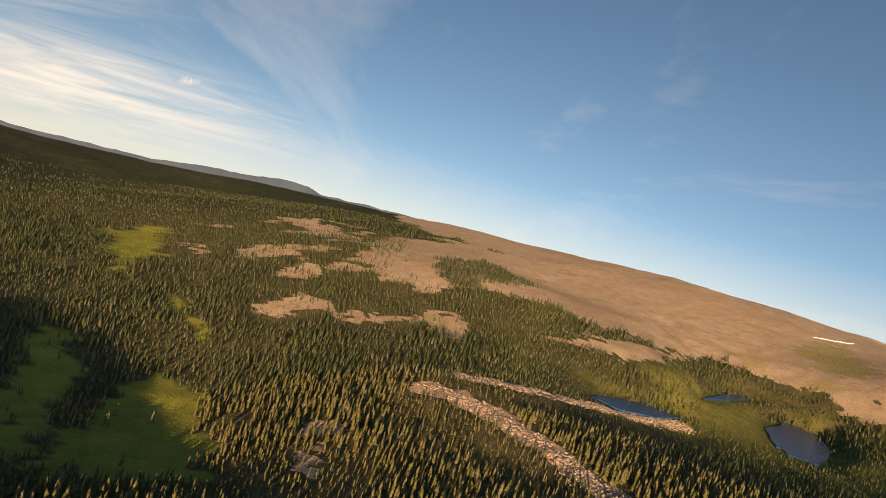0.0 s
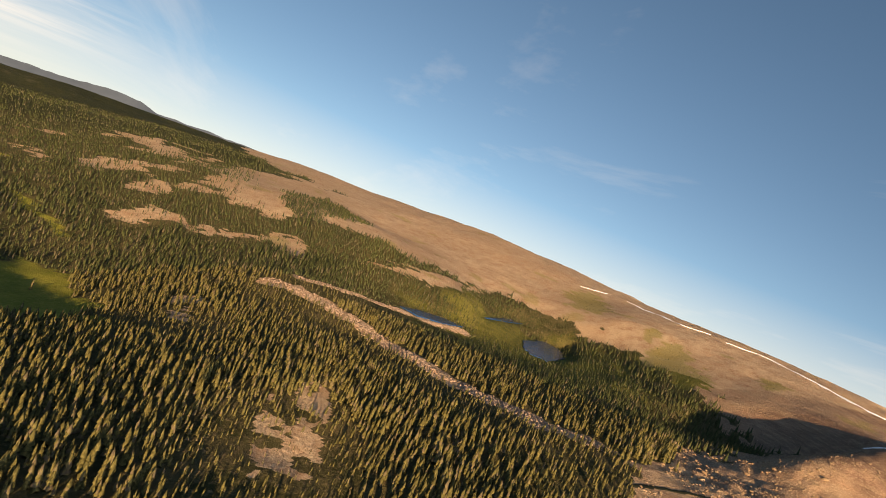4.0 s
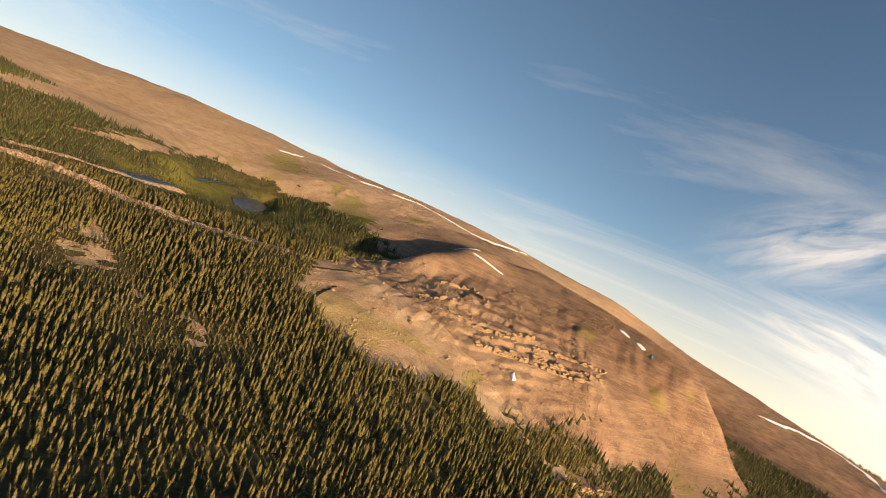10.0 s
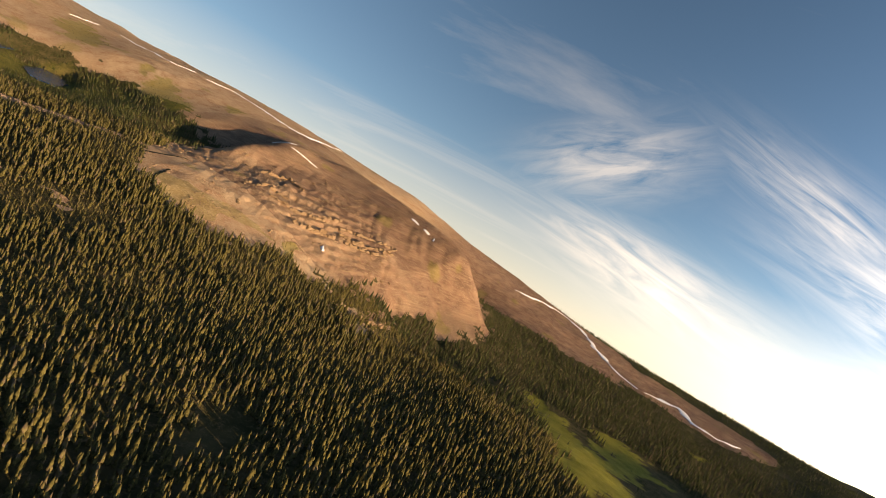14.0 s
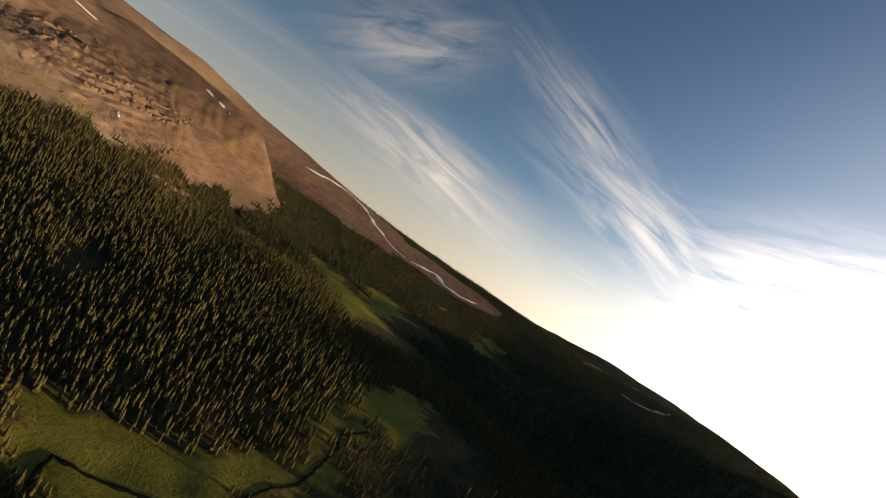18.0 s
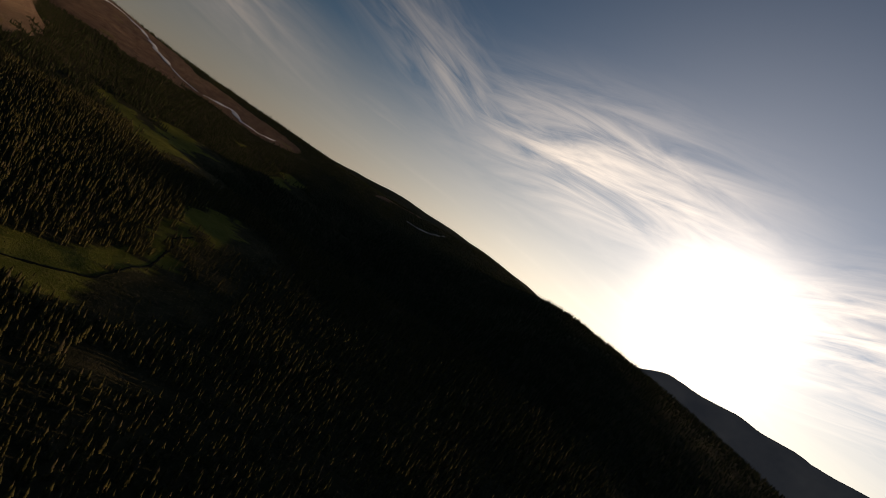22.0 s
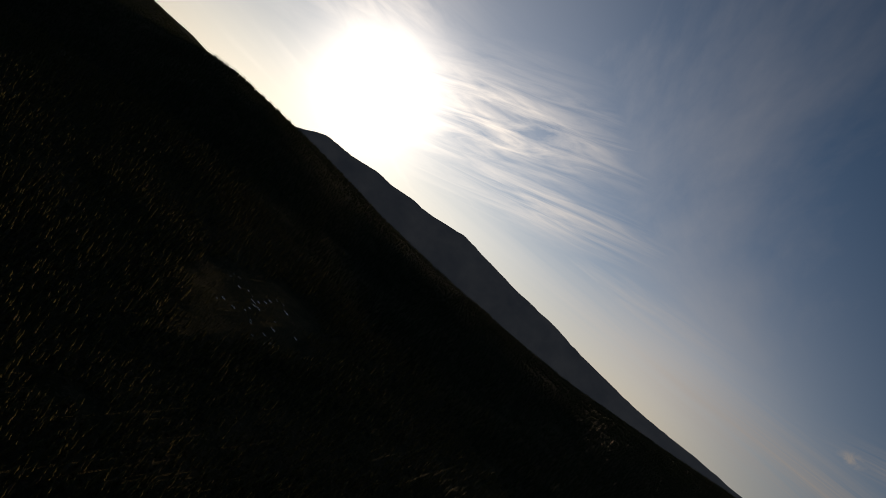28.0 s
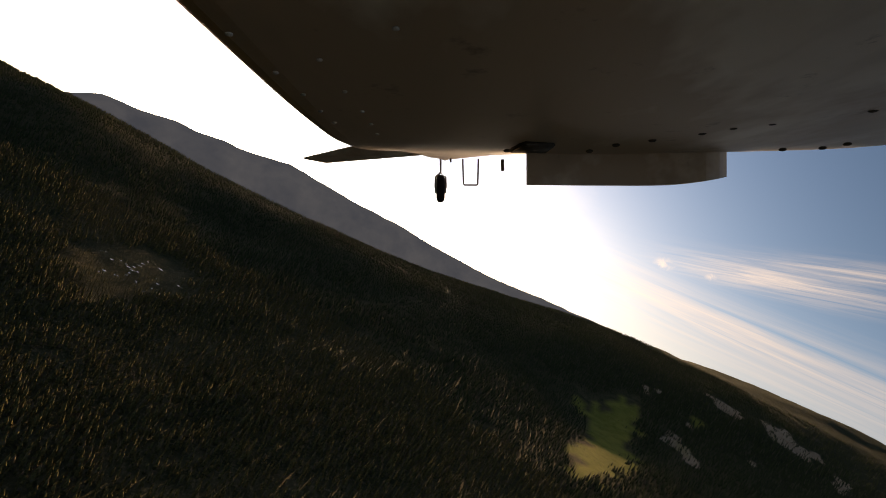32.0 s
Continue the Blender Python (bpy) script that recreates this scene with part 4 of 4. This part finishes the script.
def tube(points, radius, sides=8):
    bm = bmesh.new()
    pts = [Vector(p) for p in points]
    rings = []
    for i, p in enumerate(pts):
        d = (pts[min(i + 1, len(pts) - 1)] - pts[max(i - 1, 0)]).normalized()
        u = d.orthogonal().normalized()
        v = d.cross(u)
        rings.append([bm.verts.new(p + radius * (u * math.cos(a) + v * math.sin(a))) for a in np.arange(sides) * 2 * math.pi / sides])
    for r0, r1 in zip(rings, rings[1:]):
        for k in range(sides):
            bm.faces.new((r0[k], r0[(k + 1) % sides], r1[(k + 1) % sides], r1[k]))
    bm.faces.new(rings[0])
    bm.faces.new(rings[-1][::-1])
    return bm


def slab(outline, thick):
    """A rounded plate over an outline of points, thick along its normal."""
    bm = bmesh.new()
    pts = [Vector(p) for p in outline]
    n = (pts[1] - pts[0]).cross(pts[2] - pts[0]).normalized() * thick / 2
    lo, hi = [bm.verts.new(p - n) for p in pts], [bm.verts.new(p + n) for p in pts]
    bm.faces.new(lo[::-1])
    bm.faces.new(hi)
    for k in range(len(pts)):
        j = (k + 1) % len(pts)
        bm.faces.new((lo[k], lo[j], hi[j], hi[k]))
    bmesh.ops.bevel(bm, geom=bm.edges[:], offset=thick * 0.3, segments=2, affect="EDGES")
    return bm


# stations aft of the lens: distance, height of the belly, left and right side
STATIONS = [(-1.2, 0.30, -0.33, 1.15), (-0.4, 0.26, -0.33, 1.22), (0.3, 0.25, -0.33, 1.25), (0.8, 0.25, -0.33, 1.26), (1.2, 0.252, -0.325, 1.26), (1.5, 0.27, -0.32, 1.22), (2.0, 0.365, -0.31, 1.05), (2.8, 0.50, -0.29, 0.80), (3.8, 0.66, -0.25, 0.50), (4.8, 0.80, -0.18, 0.26), (5.6, 0.93, -0.06, 0.10)]


def build_fuselage():
    bm = bmesh.new()
    rings = []
    steps = np.linspace(STATIONS[0][0], STATIONS[-1][0], 103)
    table = np.array(STATIONS)
    shape = [np.interp(steps, table[:, 0], table[:, k]) for k in (1, 2, 3)]
    shape = [np.convolve(np.pad(s, 3, "edge"), np.ones(7) / 7, "valid") for s in shape]
    for d, h, xl, xr in zip(steps, *shape):
        r = min(0.10, (xr - xl) * 0.3)
        top = h + 1.15 * (1 - 0.13 * max(0, d - 1))
        ring = [(xr, top)]
        ring += [(xr - r + r * math.cos(a), h + r - r * math.sin(a)) for a in np.linspace(0, math.pi / 2, 7)]
        ring += [(xr - r + (xl + 2 * r - xr) * f, h - 0.012 * math.sin(math.pi * f)) for f in np.linspace(0, 1, 28)[1:-1]]
        ring += [(xl + r - r * math.sin(a), h + r - r * math.cos(a)) for a in np.linspace(0, math.pi / 2, 7)]
        ring += [(xl, top)]
        rings.append([bm.verts.new((x, y, -d)) for x, y in ring])
    for r0, r1 in zip(rings, rings[1:]):
        for k in range(len(r0)):
            j = (k + 1) % len(r0)
            bm.faces.new((r0[k], r0[j], r1[j], r1[k]))
    bm.faces.new(rings[0][::-1])
    bm.faces.new(rings[-1])
    bmesh.ops.recalc_face_normals(bm, faces=bm.faces[:])
    return part("fuselage", bm, PAINT, aircraft, "cream belly with dirt streaks and worn paint", False)


fuselage = build_fuselage()


def belly_spot(across, aft):
    return Vector((across, 0.243, -aft))


# across and aft of the lens, on the flat belly
RIVETS = [(-0.242, 0.616), (-0.231, 0.751), (-0.22, 0.857), (-0.216, 0.96), (-0.209, 1.048), (-0.159, 0.7), (-0.152, 0.842), (-0.143, 0.964), (-0.14, 1.061), (-0.139, 1.153), (-0.052, 0.601), (0.285, 0.715)]
SCREWS = [(0.158, 1.346), (0.364, 1.354), (0.405, 1.275), (0.468, 1.217), (0.544, 1.142), (0.581, 1.09), (0.636, 1.052), (0.752, 0.952), (0.83, 1.331), (0.913, 1.31), (0.937, 1.262)]


def build_fasteners():
    for spots, name, material, size in ((RIVETS, "rivet", BARE_METAL, 0.0045), (SCREWS, "screw", DARK_METAL, 0.009)):
        bm = bmesh.new()
        bmesh.ops.create_icosphere(bm, subdivisions=2, radius=1.0)
        me = bpy.data.meshes.new(name)
        bm.to_mesh(me)
        bm.free()
        me.materials.append(material)
        for across, aft in spots:
            ob = new(name, me)
            ob.parent = fuselage
            ob.matrix_basis = Matrix.Translation(belly_spot(across, aft)) @ Matrix.Diagonal((size, size * 0.5, size, 1))
    c = belly_spot(0.207, 1.295)
    bm = slab([c + Vector(o) for o in ((-0.045, 0, -0.05), (0.05, 0, -0.06), (0.055, 0, 0.03), (-0.02, 0, 0.05))], 0.012)
    part("drain_cover", bm, DARK_METAL, fuselage, "sooty drain opening")


build_fasteners()


def build_belly_fin():
    """A curved sheet-metal rim that hangs under the belly."""
    bm = bmesh.new()
    rows = []
    for f in np.linspace(0, 1, 13):
        x = 0.245 + 0.63 * f
        d = 1.58 + 0.02 * math.sin(math.pi * f) + (0.10 * ((f - 0.8) / 0.2) ** 2 if f > 0.8 else 0)
        low = 0.188 + (0.035 * ((f - 0.6) / 0.4) ** 2 if f > 0.6 else 0)
        rows.append([bm.verts.new(v) for v in ((x, low, -d), (x, 0.31, -d), (x, 0.31, -d - 0.02), (x, low, -d - 0.02))])
    for a, b in zip(rows, rows[1:]):
        for k in range(4):
            bm.faces.new((a[k], a[(k + 1) % 4], b[(k + 1) % 4], b[k]))
    bm.faces.new(rows[0][::-1])
    bm.faces.new(rows[-1])
    bmesh.ops.recalc_face_normals(bm, faces=bm.faces[:])
    return part("belly_fin", bm, PAINT, aircraft, "curved cream sheet-metal rim below the belly", False)


build_belly_fin()
part("tailplane", slab([(-1.25, 0.80, -4.8), (-0.70, 0.92, -4.75), (-0.12, 0.93, -4.7), (-0.12, 0.92, -5.3), (-1.12, 0.83, -5.25)], 0.035), PAINT, aircraft, "thin cream tailplane half with dark leading edge", False)


def build_tail_wheel():
    bm = bmesh.new()
    n, m = 24, 10
    grid = [[bm.verts.new(((0.038 * math.cos(b)) - 0.022, 0.555 + (0.088 + 0.042 * math.sin(b)) * math.cos(a), -5.0 + (0.088 + 0.042 * math.sin(b)) * math.sin(a))) for b in np.arange(m) * 2 * math.pi / m] for a in np.arange(n) * 2 * math.pi / n]
    for i in range(n):
        for j in range(m):
            bm.faces.new((grid[i][j], grid[(i + 1) % n][j], grid[(i + 1) % n][(j + 1) % m], grid[i][(j + 1) % m]))
    wheel = part("tail_wheel", bm, RUBBER, aircraft, "small black rubber tail wheel")
    part("fork", tube([(-0.022, 0.84, -4.96), (-0.022, 0.70, -4.98), (-0.068, 0.66, -5.0), (-0.070, 0.56, -5.0)], 0.010), BARE_METAL, wheel)
    part("fork", tube([(-0.022, 0.70, -4.98), (0.024, 0.66, -5.0), (0.026, 0.56, -5.0)], 0.010), BARE_METAL, wheel)
    part("hub", tube([(-0.075, 0.555, -5.0), (0.031, 0.555, -5.0)], 0.045, 16), BARE_METAL, wheel)


build_tail_wheel()
part("loop_antenna", tube([(0.145, 0.66, -4.0), (0.150, 0.475, -4.0), (0.155, 0.470, -4.0), (0.250, 0.470, -4.0), (0.255, 0.475, -4.0), (0.260, 0.66, -4.0)], 0.006), DARK_METAL, aircraft, "bent dark wire antenna")
part("probe", tube([(0.425, 0.64, -3.9), (0.428, 0.56, -3.9)], 0.012), DARK_METAL, aircraft)
part("probe", tube([(0.06, 0.76, -4.4), (0.062, 0.70, -4.4)], 0.008), DARK_METAL, aircraft)
part("wing_strut", tube([(-1.30, 0.50, -1.2), (-1.00, 0.70, -1.25), (-0.33, 1.05, -1.1)], 0.045, 12), PAINT, aircraft, "cream wing strut")
